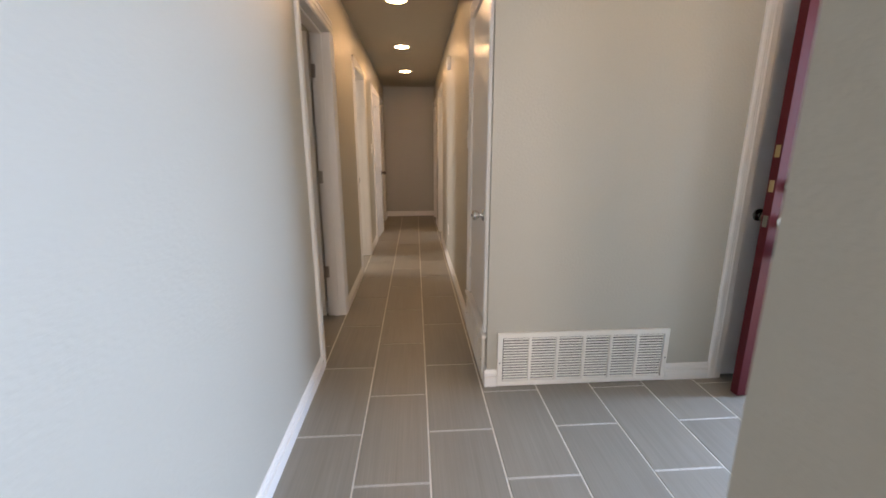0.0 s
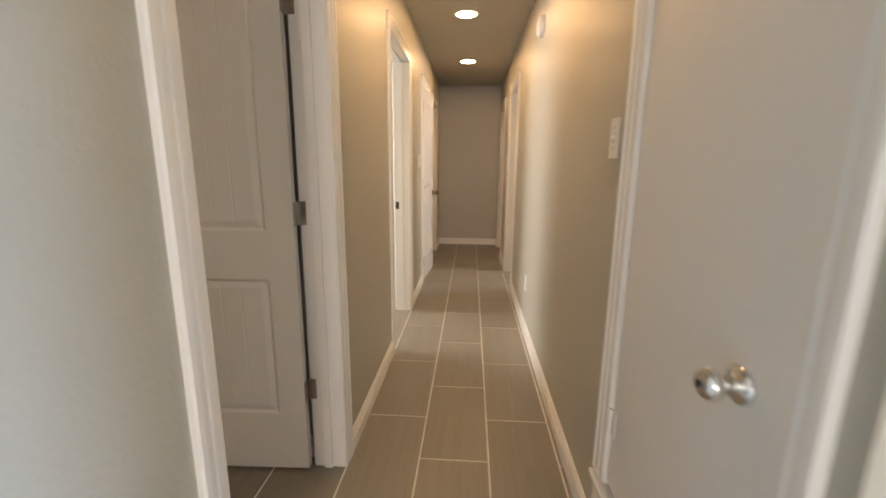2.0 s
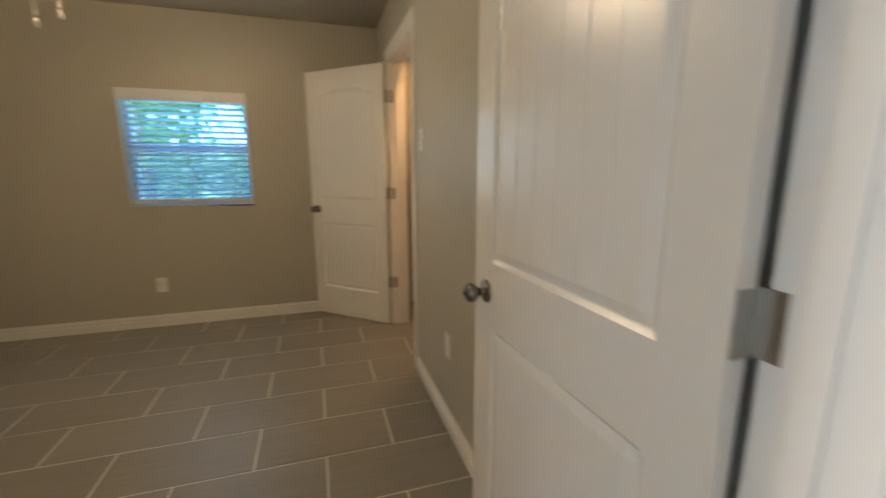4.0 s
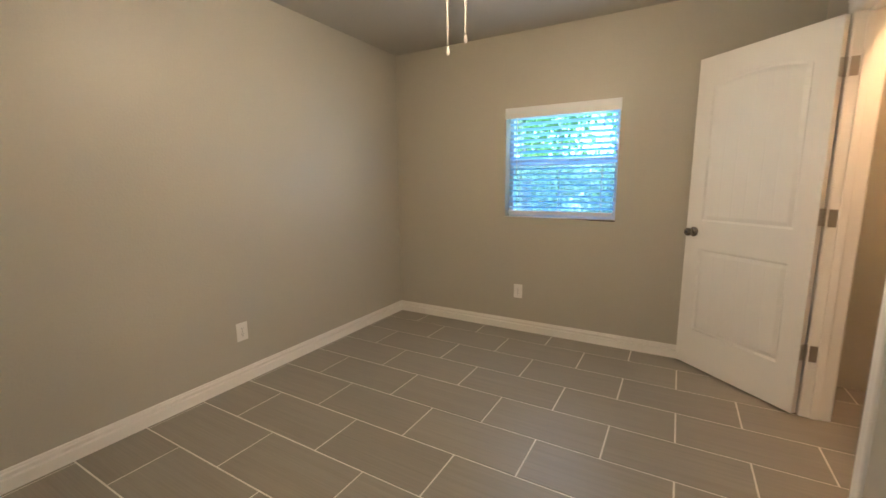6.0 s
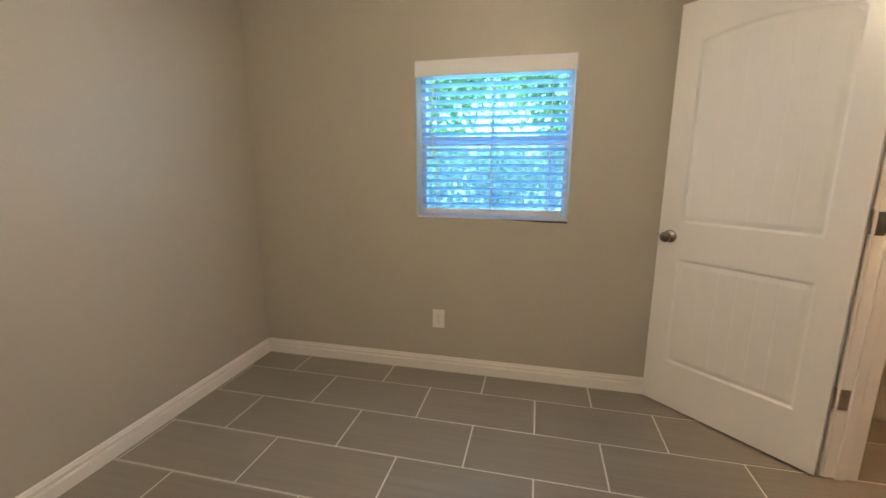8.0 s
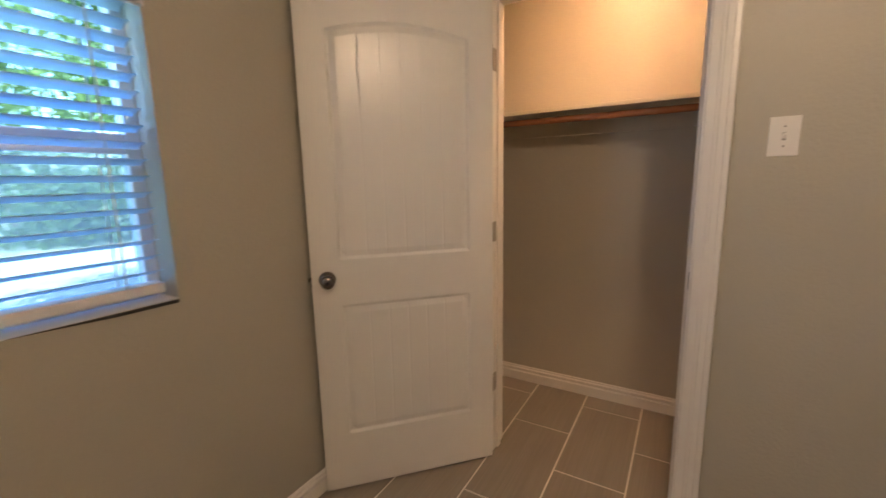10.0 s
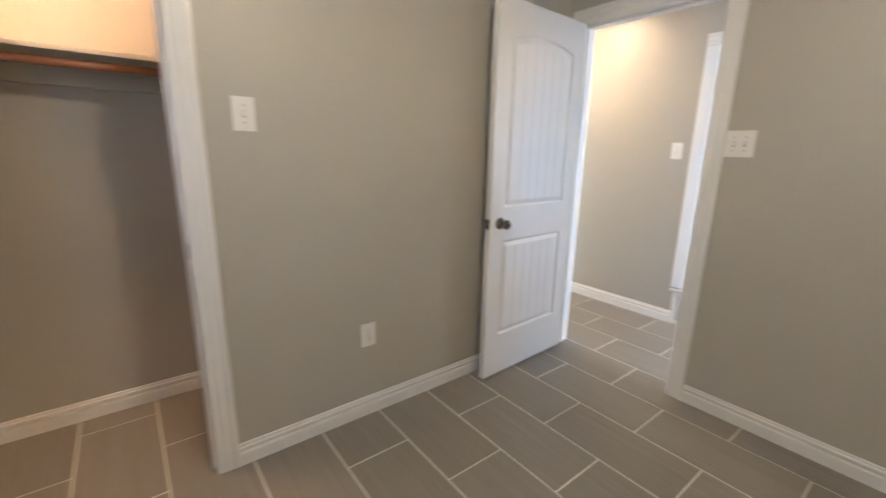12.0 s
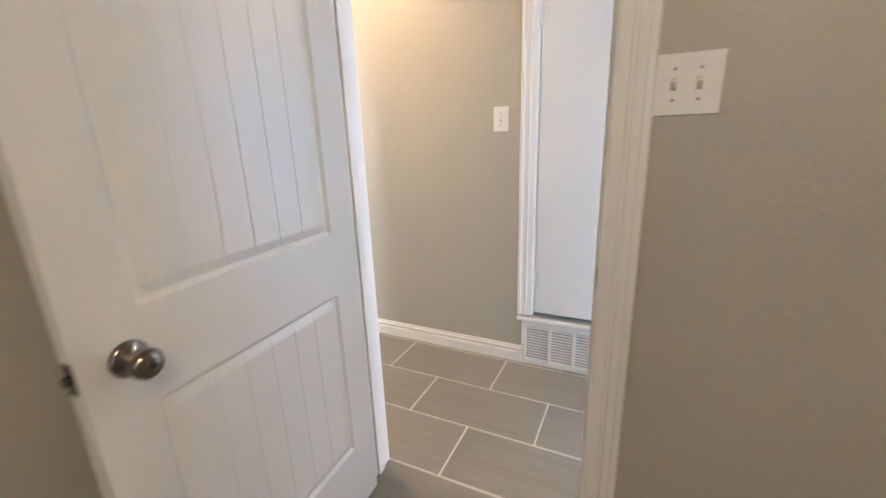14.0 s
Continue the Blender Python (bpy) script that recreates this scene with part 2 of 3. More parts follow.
def wall(name, axis, face, back, a0, a1, openings=(), z0=-0.02, z1=TOP, label="greige painted drywall wall with orange-peel texture"):
    """A wall along "x" or "y" between the planes face and back, with openings (from, to, bottom, top) through it: one closed body."""
    bm = bmesh.new()
    us = sorted({a0, a1, *(v for o in openings for v in o[:2])})
    zs = sorted({z0, z1, *(v for o in openings for v in o[2:])})
    made = {}

    def vert(u, d, z):
        if (u, d, z) not in made:
            made[u, d, z] = bm.verts.new((u, d, z) if axis == "x" else (d, u, z))
        return made[u, d, z]

    def solid(i, k):
        if not (0 <= i < len(us) - 1 and 0 <= k < len(zs) - 1):
            return False
        u, z = (us[i] + us[i + 1]) / 2, (zs[k] + zs[k + 1]) / 2
        return not any(o0 < u < o1 and b < z < t for o0, o1, b, t in openings)

    for i in range(len(us) - 1):
        for k in range(len(zs) - 1):
            if not solid(i, k):
                continue
            u, v, b, t = us[i], us[i + 1], zs[k], zs[k + 1]
            for d in (face, back):
                bm.faces.new((vert(u, d, b), vert(v, d, b), vert(v, d, t), vert(u, d, t)))
            for (di, dk), (p, q) in (((-1, 0), ((u, b), (u, t))), ((1, 0), ((v, b), (v, t))), ((0, -1), ((u, b), (v, b))), ((0, 1), ((u, t), (v, t)))):
                if not solid(i + di, k + dk):
                    bm.faces.new((vert(p[0], face, p[1]), vert(q[0], face, q[1]), vert(q[0], back, q[1]), vert(p[0], back, p[1])))
    return tagged(mesh_object(name, bm, WALL), label, "wall", kind="structure")


def hole(a, b, top=2.05):
    return (a - JAMB, b + JAMB, -0.02, top + JAMB)


BED_DOOR = (0.975, 1.735)
CLOSET_DOOR = (-3.626, -2.866)
ROOM_DOOR = (2.885, 3.655)
CUPBOARD = (4.57, 5.25)
END_DOOR = (5.52, 6.28)
BATH_DOOR = (4.385, 5.12)
LAST_DOOR = (5.99, 6.62)
LINEN = (0.790, 1.375)
WINDOW = (-0.139, 0.735, 0.987, 1.86)

wall("wall_hall_west", "y", HALL_W, BED_E, -5.0, HALL_N, [hole(*BED_DOOR), hole(*ROOM_DOOR), hole(*CUPBOARD), hole(*END_DOOR)])
wall("wall_hall_east", "y", HALL_E, HALL_E + 0.12, ENTRY_N, HALL_N, [(LINEN[0] - JAMB, LINEN[1] + JAMB, 0.30 - JAMB, 2.05 + JAMB), hole(*BATH_DOOR), hole(*LAST_DOOR)])
wall("wall_hall_end", "x", HALL_N, HALL_N + 0.12, BED_W - 0.15, 2.62, label="greige painted drywall wall closing the hall")
wall("wall_entry_north", "x", ENTRY_N, ENTRY_N + 0.12, HALL_E + 0.12, 2.62, [(1.69 - JAMB, 2.40 + JAMB, -0.02, 2.05 + JAMB)])
wall("wall_entry_east", "y", ENTRY_E, ENTRY_E + 0.12, -5.0, ENTRY_N, [(-0.43, 0.49, -0.02, 2.08)])
wall("wall_entry_south", "x", -1.30, -0.725, 0.556, ENTRY_E)
wall("wall_living_south", "x", -5.0, -5.12, BED_W - 0.15, 2.62)
wall("wall_bedroom_north", "x", BED_N, BED_N + 0.12, BED_W, BED_E, [hole(*CLOSET_DOOR)])
wall("wall_bedroom_west", "y", BED_W, BED_W - 0.15, BED_S - 0.12, HALL_N, [WINDOW])
wall("wall_bedroom_south", "x", BED_S, BED_S - 0.12, BED_W, BED_E)
wall("wall_closet_back", "x", CLOSET_N, CLOSET_N + 0.12, BED_W, BED_E)
wall("wall_closet_east", "y", -2.36, -2.24, BED_N + 0.12, CLOSET_N)
wall("wall_cupboard", "y", -1.30, -1.42, 4.35, 5.30)
wall("wall_cupboard_side", "x", 4.23, 4.35, -1.42, BED_E)
wall("wall_room_divider", "x", 5.30, 5.42, BED_W, BED_E)
wall("wall_linen_back", "y", 1.0, 1.12, ENTRY_N + 0.12, 2.2)
wall("wall_linen_side", "x", 2.0, 2.12, HALL_E + 0.12, 2.62)
wall("wall_bath_east", "y", ENTRY_E, ENTRY_E + 0.12, ENTRY_N + 0.12, HALL_N)
wall("wall_bath_divider", "x", 5.45, 5.57, HALL_E + 0.12, ENTRY_E)

tagged(mesh_object("ceiling", box((BED_W - 0.15, -5.12, TOP), (2.62, HALL_N + 0.12, TOP + 0.2)), CEILING), "greige painted textured drywall ceiling", "ceiling", kind="structure")
floor = tagged(mesh_object("floor", box((BED_W - 0.15, -5.12, -0.25), (2.62, HALL_N + 0.12, -0.0022)), GROUT), "grey-brown plank-look porcelain tile floor with pale grout", "floor", kind="structure")


# ---------------------------------------------------------------- trim
BASE = [(0, 0), (0.014, 0), (0.014, 0.052), (0.0125, 0.056), (0.003, 0.059), (0.003, 0.068), (0.0115, 0.070), (0.0125, 0.079), (0.0105, 0.083), (0.006, 0.085), (0.006, 0.092), (0.004, 0.097), (0, 0.098)]


def baseboard(a, b, into):
    """A moulded board along the foot of a wall from a to b; into: the way that it stands out from the wall."""
    a, b = Vector((*a, 0)), Vector((*b, 0))
    bm = add_prism(bmesh.new(), BASE, a, (b - a).normalized(), (*into, 0), (0, 0, 1), (b - a).length)
    return tagged(mesh_object("baseboard", bm, TRIM), "white painted moulded wooden baseboard along the wall", "baseboard", "baseboards", "structure")


W_ = 0.087  # casing width and reveal
E_, Wd, N_, S_ = (1, 0), (-1, 0), (0, 1), (0, -1)
for y0, y1 in ((-5.0, BED_DOOR[0] - W_), (BED_DOOR[1] + W_, ROOM_DOOR[0] - W_), (ROOM_DOOR[1] + W_, CUPBOARD[0] - W_), (CUPBOARD[1] + W_, END_DOOR[0] - W_), (END_DOOR[1] + W_, HALL_N)):
    baseboard((HALL_W, y0), (HALL_W, y1), E_)
for y0, y1 in ((1.436, BATH_DOOR[0] - W_), (BATH_DOOR[1] + W_, LAST_DOOR[0] - W_), (LAST_DOOR[1] + W_, HALL_N)):
    baseboard((HALL_E, y0), (HALL_E, y1), Wd)
baseboard((HALL_W + 0.014, HALL_N), (HALL_E - 0.014, HALL_N), S_)
baseboard((HALL_E - 0.014, ENTRY_N), (0.388, ENTRY_N), S_)
baseboard((HALL_E, ENTRY_N), (HALL_E, 0.715), Wd)
baseboard((1.35, ENTRY_N), (1.69 - W_, ENTRY_N), S_)
baseboard((0.556, -1.30), (ENTRY_E, -1.30), S_)
baseboard((BED_W, BED_S), (BED_W, BED_N), E_)
baseboard((BED_W + 0.014, BED_S), (BED_E - 0.014, BED_S), N_)
baseboard((BED_E, BED_S), (BED_E, BED_DOOR[0] - W_), Wd)
baseboard((BED_W + 0.014, BED_N), (CLOSET_DOOR[0] - W_, BED_N), S_)
baseboard((CLOSET_DOOR[1] + W_, BED_N), (BED_E - 0.014, BED_N), S_)
baseboard((BED_W, CLOSET_N), (-2.36, CLOSET_N), S_)
baseboard((-2.36, BED_N + 0.12), (-2.36, CLOSET_N - 0.014), Wd)

CASE = [(0, 0), (0.083, 0), (0.083, 0.011), (0.079, 0.016), (0.066, 0.017), (0.062, 0.0135), (0.045, 0.0125), (0.041, 0.0145), (0.034, 0.0145), (0.030, 0.0115), (0.014, 0.0100), (0.006, 0.0100), (0.003, 0.0075), (0, 0.006)]


def door_frame(name, axis, o0, o1, face, back, out, top=2.05, bottom=0.0, sides=(1, 1), stop=0.5, label="white painted door frame with moulded casing"):
    """Jambs, head, stops and casings of an opening from o0 to o1 in a wall; out: the way that the wall's face looks."""
    frame_ob = empty(name, Matrix(), label, "door frame", kind="structure")

    def at(p, q, z):
        return (p, q, z) if axis == "x" else (q, p, z)

    d = 1 if back > face else -1
    for p, q in ((o0 - JAMB, o0), (o1, o1 + JAMB)):
        part("jamb", box(at(p, face - d * 0.001, bottom), at(q, back + d * 0.001, top + JAMB), 0.0015), TRIM, frame_ob)
    part("head", box(at(o0, face - d * 0.001, top), at(o1, back + d * 0.001, top + JAMB), 0.0015), TRIM, frame_ob)
    s0 = face + (back - face) * stop
    for p, q in ((o0, o0 + 0.010), (o1 - 0.010, o1)):
        part("stop", box(at(p, s0, bottom), at(q, s0 + d * 0.035, top), 0.002), TRIM, frame_ob)
    part("stop", box(at(o0 + 0.010, s0, top - 0.010), at(o1 - 0.010, s0 + d * 0.035, top), 0.002), TRIM, frame_ob)
    for side, (plane, sign) in zip(sides, ((face, out), (back, -out))):
        if not side:
            continue
        normal = at(0, sign, 0)
        for p, way in ((o0 - 0.004, -1), (o1 + 0.004, 1)):
            bm = add_prism(bmesh.new(), CASE, at(p, plane, bottom), (0, 0, 1), at(way, 0, 0), normal, top + 0.004 - bottom)
            part("casing", bm, TRIM, frame_ob)
        bm = add_prism(bmesh.new(), CASE, at(o0 - 0.087, plane, top + 0.004), at(1, 0, 0), (0, 0, 1), normal, o1 - o0 + 0.174)
        part("casing", bm, TRIM, frame_ob)
    return frame_ob


bed_frame = door_frame("door_frame_bedroom", "y", *BED_DOOR, BED_E, HALL_W, -1, stop=0.32)
closet_frame = door_frame("door_frame_closet", "x", *CLOSET_DOOR, BED_N, BED_N + 0.12, -1, stop=0.32)
room_frame = door_frame("door_frame_room", "y", *ROOM_DOOR, BED_E, HALL_W, -1, stop=0.32)
cupboard_frame = door_frame("door_frame_cupboard", "y", *CUPBOARD, HALL_W, BED_E, 1, sides=(1, 0), stop=0.36)
end_frame = door_frame("door_frame_end", "y", *END_DOOR, BED_E, HALL_W, -1, stop=0.32)
bath_frame = door_frame("door_frame_bathroom", "y", *BATH_DOOR, HALL_E + 0.12, HALL_E, 1, stop=0.32)
last_frame = door_frame("door_frame_last", "y", *LAST_DOOR, HALL_E + 0.12, HALL_E, 1, stop=0.32)
linen_frame = door_frame("door_frame_linen", "y", *LINEN, HALL_E, HALL_E + 0.12, -1, bottom=0.30, sides=(1, 0), stop=0.36)
coat_frame = door_frame("door_frame_coat_closet", "x", 1.69, 2.40, ENTRY_N, ENTRY_N + 0.12, -1, sides=(1, 0), stop=0.36)


# ---------------------------------------------------------------- doors
def add_panel(bm, x0, x1, z0, z1, arch, y, out, grooves=5, deep=0.008):
    """A moulded panel let into the face at y; out: the way the face looks. Border slopes, then a field of planks."""
    slope = [(0, 0), (0.010, deep * 0.9), (0.013, deep), (0.034, deep * 0.2), (0.037, deep * 0.12)]
    width = x1 - x0
    xs = [(o, False) for o, _ in slope]
    for k in range(grooves):
        c = 0.036 + (width - 0.072) * (k + 1) / (grooves + 1)
        xs += [(c - 0.0035, False), (c, True), (c + 0.0035, False)]
    xs += [(width - o, False) for o, _ in slope[::-1]]
    vs = [o for o, _ in slope]

    def depth(d):
        for (o0, d0), (o1, d1) in zip(slope, slope[1:]):
            if d <= o1:
                return d0 + (d1 - d0) * (d - o0) / (o1 - o0)
        return slope[-1][1]

    rows = []
    for n in range(2 * len(vs)):
        row = []
        for x, cut in xs:
            c = 2 * x / width - 1
            high = z1 + arch * (1 - c * c) - z0
            z = vs[n] if n < len(vs) else high - vs[2 * len(vs) - 1 - n]
            edge = min(x, width - x, z, high - z)
            d = depth(edge)
            if cut and edge > 0.030:
                d += 0.0013
            row.append(bm.verts.new((x0 + x, y - out * d, z0 + z)))
        rows.append(row)
    for low, high in zip(rows, rows[1:]):
        for k in range(len(low) - 1):
            bm.faces.new((low[k], low[k + 1], high[k + 1], high[k]))
    return bm


def door_leaf(name, w, h, t, label, category="door", mat=DOOR, panels=True, group=""):
    """A leaf in its own frame: hinge edge at x = 0, lower edge at z = 0, thickness from y = 0 to t."""
    leaf = empty(name, Matrix(), label, category, group)
    s, arch = 0.105, 0.040
    px0, px1 = s, w - s
    zs = (0.250, 0.815, 1.000, 1.850)
    if not panels:
        part("slab", box((0, 0, 0), (w, t, h), 0.002), mat, leaf)
        return leaf
    bm = bmesh.new()
    steps = 12
    for y in (0, t):
        def quad(a, b, c, d):
            bm.faces.new([bm.verts.new((x, y, z)) for x, z in (a, b, c, d)])
        quad((0, 0), (px0, 0), (px0, h), (0, h))
        quad((px1, 0), (w, 0), (w, h), (px1, h))
        quad((px0, 0), (px1, 0), (px1, zs[0]), (px0, zs[0]))
        quad((px0, zs[1]), (px1, zs[1]), (px1, zs[2]), (px0, zs[2]))
        for k in range(steps):
            c0, c1 = 2 * k / steps - 1, 2 * (k + 1) / steps - 1
            xa, xb = (px0 + (px1 - px0) * (c + 1) / 2 for c in (c0, c1))
            quad((xa, zs[3] + arch * (1 - c0 * c0)), (xb, zs[3] + arch * (1 - c1 * c1)), (xb, h), (xa, h))
    for a, b in (((0, 0), (w, 0)), ((w, 0), (w, h)), ((w, h), (0, h)), ((0, h), (0, 0))):
        bm.faces.new([bm.verts.new(v) for v in ((a[0], 0, a[1]), (b[0], 0, b[1]), (b[0], t, b[1]), (a[0], t, a[1]))])
    bmesh.ops.remove_doubles(bm, verts=bm.verts, dist=0.0004)
    part("slab", bm, mat, leaf)
    for y, out in ((0, -1), (t, 1)):
        part("panel", add_panel(bmesh.new(), px0, px1, zs[0], zs[1], 0.0, y, out), mat, leaf)
        part("panel", add_panel(bmesh.new(), px0, px1, zs[2], zs[3], arch, y, out), mat, leaf)
    return leaf


KNOB = [(0.0, 0.0), (0.033, 0.0), (0.033, 0.004), (0.028, 0.009), (0.014, 0.011), (0.0115, 0.016), (0.0115, 0.026), (0.018, 0.031), (0.0255, 0.039), (0.0275, 0.047), (0.0265, 0.055), (0.021, 0.062), (0.010, 0.0655), (0.0, 0.066)]


def add_knobs(leaf, x, z, t, mat=NICKEL, faces=(0, 1), latch=None):
    for f in faces:
        m = pose(x, t if f else 0, z, -90 if f else 90)
        k = part("knob", lathe(KNOB, m, 28), mat, leaf, "round metal door knob", smooth=True)
        button = lathe([(0.0065, 0.0655), (0.0065, 0.0685), (0.005, 0.0695), (0.0, 0.0695)], m, 14)
        part("lock_button", button, DARK, k)
    if latch is not None:
        p = part("latch_plate", box((latch - 0.0005, t / 2 - 0.0125, z - 0.028), (latch + 0.0018, t / 2 + 0.0125, z + 0.028), 0.0008), mat, leaf)
        part("latch_bolt", box((latch + 0.0018, t / 2 - 0.006, z - 0.008), (latch + 0.011, t / 2 + 0.006, z + 0.008), 0.003), mat, p)


def add_hinges(leaf, t, zs, mat=HINGE, y=0.0):
    for z in zs:
        bm = bmesh.new()
        add_box(bm, (-0.0030, y, z - 0.0445), (-0.0006, y + t * 0.93, z + 0.0445), 0.0006)
        for k in range(5):
            add_lathe(bm, [(0.0062, 0), (0.0062, 0.0168)], pose(-0.004, y - 0.006, z - 0.0445 + k * 0.0178), 12)
        h = part("hinge", bm, mat, leaf, "metal butt hinge")
        part("pin", lathe([(0.0035, 0), (0.0045, 0.004), (0, 0.006)], pose(-0.004, y - 0.006, z + 0.0445), 10), mat, h)


LEAF_T = 0.035
bed_leaf = door_leaf("bedroom_door", 0.750, 2.03, LEAF_T, "white moulded two-panel plank door standing wide open", group="plank doors")
add_knobs(bed_leaf, 0.674, 0.915, LEAF_T, latch=0.750)
add_hinges(bed_leaf, LEAF_T, (0.342, 1.062, 1.790))
# hinge on the north jamb: the leaf's x runs west into the bedroom, its thickness to the south
bed_leaf.matrix_world = pose(BED_E - 0.018, BED_DOOR[1] - 0.002, 0.017, 0, 0, 182.3)

closet_leaf = door_leaf("closet_door", 0.762, 2.03, LEAF_T, "white moulded two-panel plank closet door standing open", group="plank doors")
add_knobs(closet_leaf, 0.702, 0.925, LEAF_T, latch=0.762)
add_hinges(closet_leaf, LEAF_T, (0.350, 1.074, 1.795))
closet_leaf.matrix_world = pose(CLOSET_DOOR[0] - 0.008, BED_N - 0.019, 0.012, 0, 0, -133)

# plates of the hinges on the jambs
for z in (0.361, 1.082, 1.807):
    part("hinge_plate", box((BED_E - 0.017, BED_DOOR[1] - 0.0025, z - 0.0445), (BED_E + 0.020, BED_DOOR[1] + 0.0005, z + 0.0445), 0.0008), HINGE, bed_frame, "metal hinge plate")
    part("hinge_plate", box((CLOSET_DOOR[0] - 0.0005, BED_N + 0.001, z - 0.0445), (CLOSET_DOOR[0] + 0.0025, BED_N + 0.034, z + 0.0445), 0.0008), HINGE, closet_frame, "metal hinge plate")
    part("hinge_plate", box((HALL_E + 0.084, BATH_DOOR[1] - 0.0025, z - 0.0445), (HALL_E + 0.119, BATH_DOOR[1] + 0.0005, z + 0.0445), 0.0008), HINGE, bath_frame, "metal hinge plate")


def strike(parent, a, b):
    p = part("strike_plate", box(a, b, 0.0006), BRONZE, parent, "metal strike plate")
    c = [(u + v) / 2 for u, v in zip(a, b)]
    thin = min(range(3), key=lambda k: abs(a[k] - b[k]))
    lo = [c[k] - (0.0065 if k != 2 else 0.012) for k in range(3)]
    hi = [c[k] + (0.0065 if k != 2 else 0.012) for k in range(3)]
    lo[thin], hi[thin] = min(a[thin], b[thin]) - 0.0003, max(a[thin], b[thin]) + 0.0003
    part("strike_hole", box(lo, hi), DARK, p)


strike(bed_frame, (BED_E + 0.006, BED_DOOR[0] - 0.0005, 0.897), (BED_E + 0.034, BED_DOOR[0] + 0.0016, 0.957))
strike(closet_frame, (CLOSET_DOOR[1] - 0.0016, BED_N + 0.006, 0.907), (CLOSET_DOOR[1] + 0.0005, BED_N + 0.034, 0.967))
strike(room_frame, (BED_E + 0.006, ROOM_DOOR[1] - 0.0016, 0.897), (BED_E + 0.034, ROOM_DOOR[1] + 0.0005, 0.957))

linen_leaf = door_leaf("linen_door", 0.579, 1.725, LEAF_T, "plain white flush linen-cupboard door, closed above a ledge", mat=ENAMEL, panels=False)
add_knobs(linen_leaf, 0.50, 0.605, LEAF_T, CHROME, faces=(1,))
for z in (0.20, 1.47):
    bm = add_box(bmesh.new(), (0.0, LEAF_T, z - 0.038), (0.028, LEAF_T + 0.003, z + 0.038), 0.001)
    add_lathe(bm, [(0.006, 0), (0.006, 0.076)], pose(-0.003, LEAF_T + 0.004, z - 0.038), 10)
    part("hinge", bm, DOOR, linen_leaf, "white painted butt hinge")
linen_leaf.matrix_world = pose(HALL_E + LEAF_T + 0.001, LINEN[1] - 0.003, 0.318, 0, 0, 90) @ Matrix.Diagonal((-1, 1, 1, 1))

ledge = box((HALL_E - 0.026, 0.694, 0.266), (HALL_E + 0.115, 1.462, 0.286), 0.004)
tagged(mesh_object("linen_ledge", ledge, TRIM), "white painted projecting wooden ledge under the linen door", "ledge", kind="structure")

cup_leaf = door_leaf("hall_cupboard_door", 0.674, 2.03, LEAF_T, "white moulded two-panel cupboard door standing slightly ajar", group="plank doors")
add_knobs(cup_leaf, 0.612, 0.925, LEAF_T, faces=(0,), latch=0.674)
add_hinges(cup_leaf, LEAF_T, (0.21, 1.05, 1.83))
cup_leaf.matrix_world = pose(HALL_W + 0.006, CUPBOARD[0] + 0.003, 0.012, 0, 0, 86)

coat_leaf = door_leaf("coat_closet_door", 0.704, 2.03, LEAF_T, "plain white flush coat-closet door, closed behind the red door", panels=False)
add_knobs(coat_leaf, 0.062, 0.925, LEAF_T, faces=(0,))
coat_leaf.matrix_world = pose(1.693, ENTRY_N + 0.004, 0.014)


def entry_door():
    """The red front door: four rows of two panels, bolt, knobs and a key box."""
    w, h, t = 0.868, 2.03, 0.044
    leaf = empty("front_door", Matrix(), "dark red painted eight-panel front door standing open", "door")
    cols = ((0.115, 0.394), (0.474, 0.753))
    rows = ((0.29, 0.60), (0.73, 1.02), (1.165, 1.455), (1.595, 1.89))
    bm = bmesh.new()
    xs = sorted({0, w, *(v for c in cols for v in c)})
    zs = sorted({0, h, *(v for r in rows for v in r)})
    for y in (0, t):
        for x0, x1 in zip(xs, xs[1:]):
            for z0, z1 in zip(zs, zs[1:]):
                if (x0, x1) in cols and (z0, z1) in rows:
                    continue
                bm.faces.new([bm.verts.new(v) for v in ((x0, y, z0), (x1, y, z0), (x1, y, z1), (x0, y, z1))])
    for a, b in (((0, 0), (w, 0)), ((w, 0), (w, h)), ((w, h), (0, h)), ((0, h), (0, 0))):
        bm.faces.new([bm.verts.new(v) for v in ((a[0], 0, a[1]), (b[0], 0, b[1]), (b[0], t, b[1]), (a[0], t, a[1]))])
    bmesh.ops.remove_doubles(bm, verts=bm.verts, dist=0.0004)
    part("slab", bm, RED, leaf)
    for y, out in ((0, -1), (t, 1)):
        for c in cols:
            for r in rows:
                part("panel", add_panel(bmesh.new(), *c, *r, 0.0, y, out, grooves=0, deep=0.016), RED, leaf)
    x = w - 0.070
    bolt = [(0.0, 0.0), (0.030, 0.0), (0.030, 0.006), (0.026, 0.012), (0.024, 0.022), (0.020, 0.028), (0.0, 0.030)]
    part("deadbolt", lathe(bolt, pose(x, t, 1.092, -90), 24), CHROME, leaf, "chrome deadbolt cylinder", smooth=True)
    part("knob", lathe(KNOB, pose(x, t, 0.925, -90), 28), CHROME, leaf, "chrome outer door knob", smooth=True)
    part("knob", lathe(KNOB, pose(x, 0, 0.925, 90), 28), NICKEL, leaf, "dull metal inner door knob", smooth=True)
    for z, mat in ((1.252, BRASS), (1.092, BRASS), (0.925, NICKEL)):
        part("latch_plate", box((w - 0.0005, t / 2 - 0.0125, z - 0.028), (w + 0.0018, t / 2 + 0.0125, z + 0.028), 0.0008), mat, leaf, "brass latch plate")
    return leaf


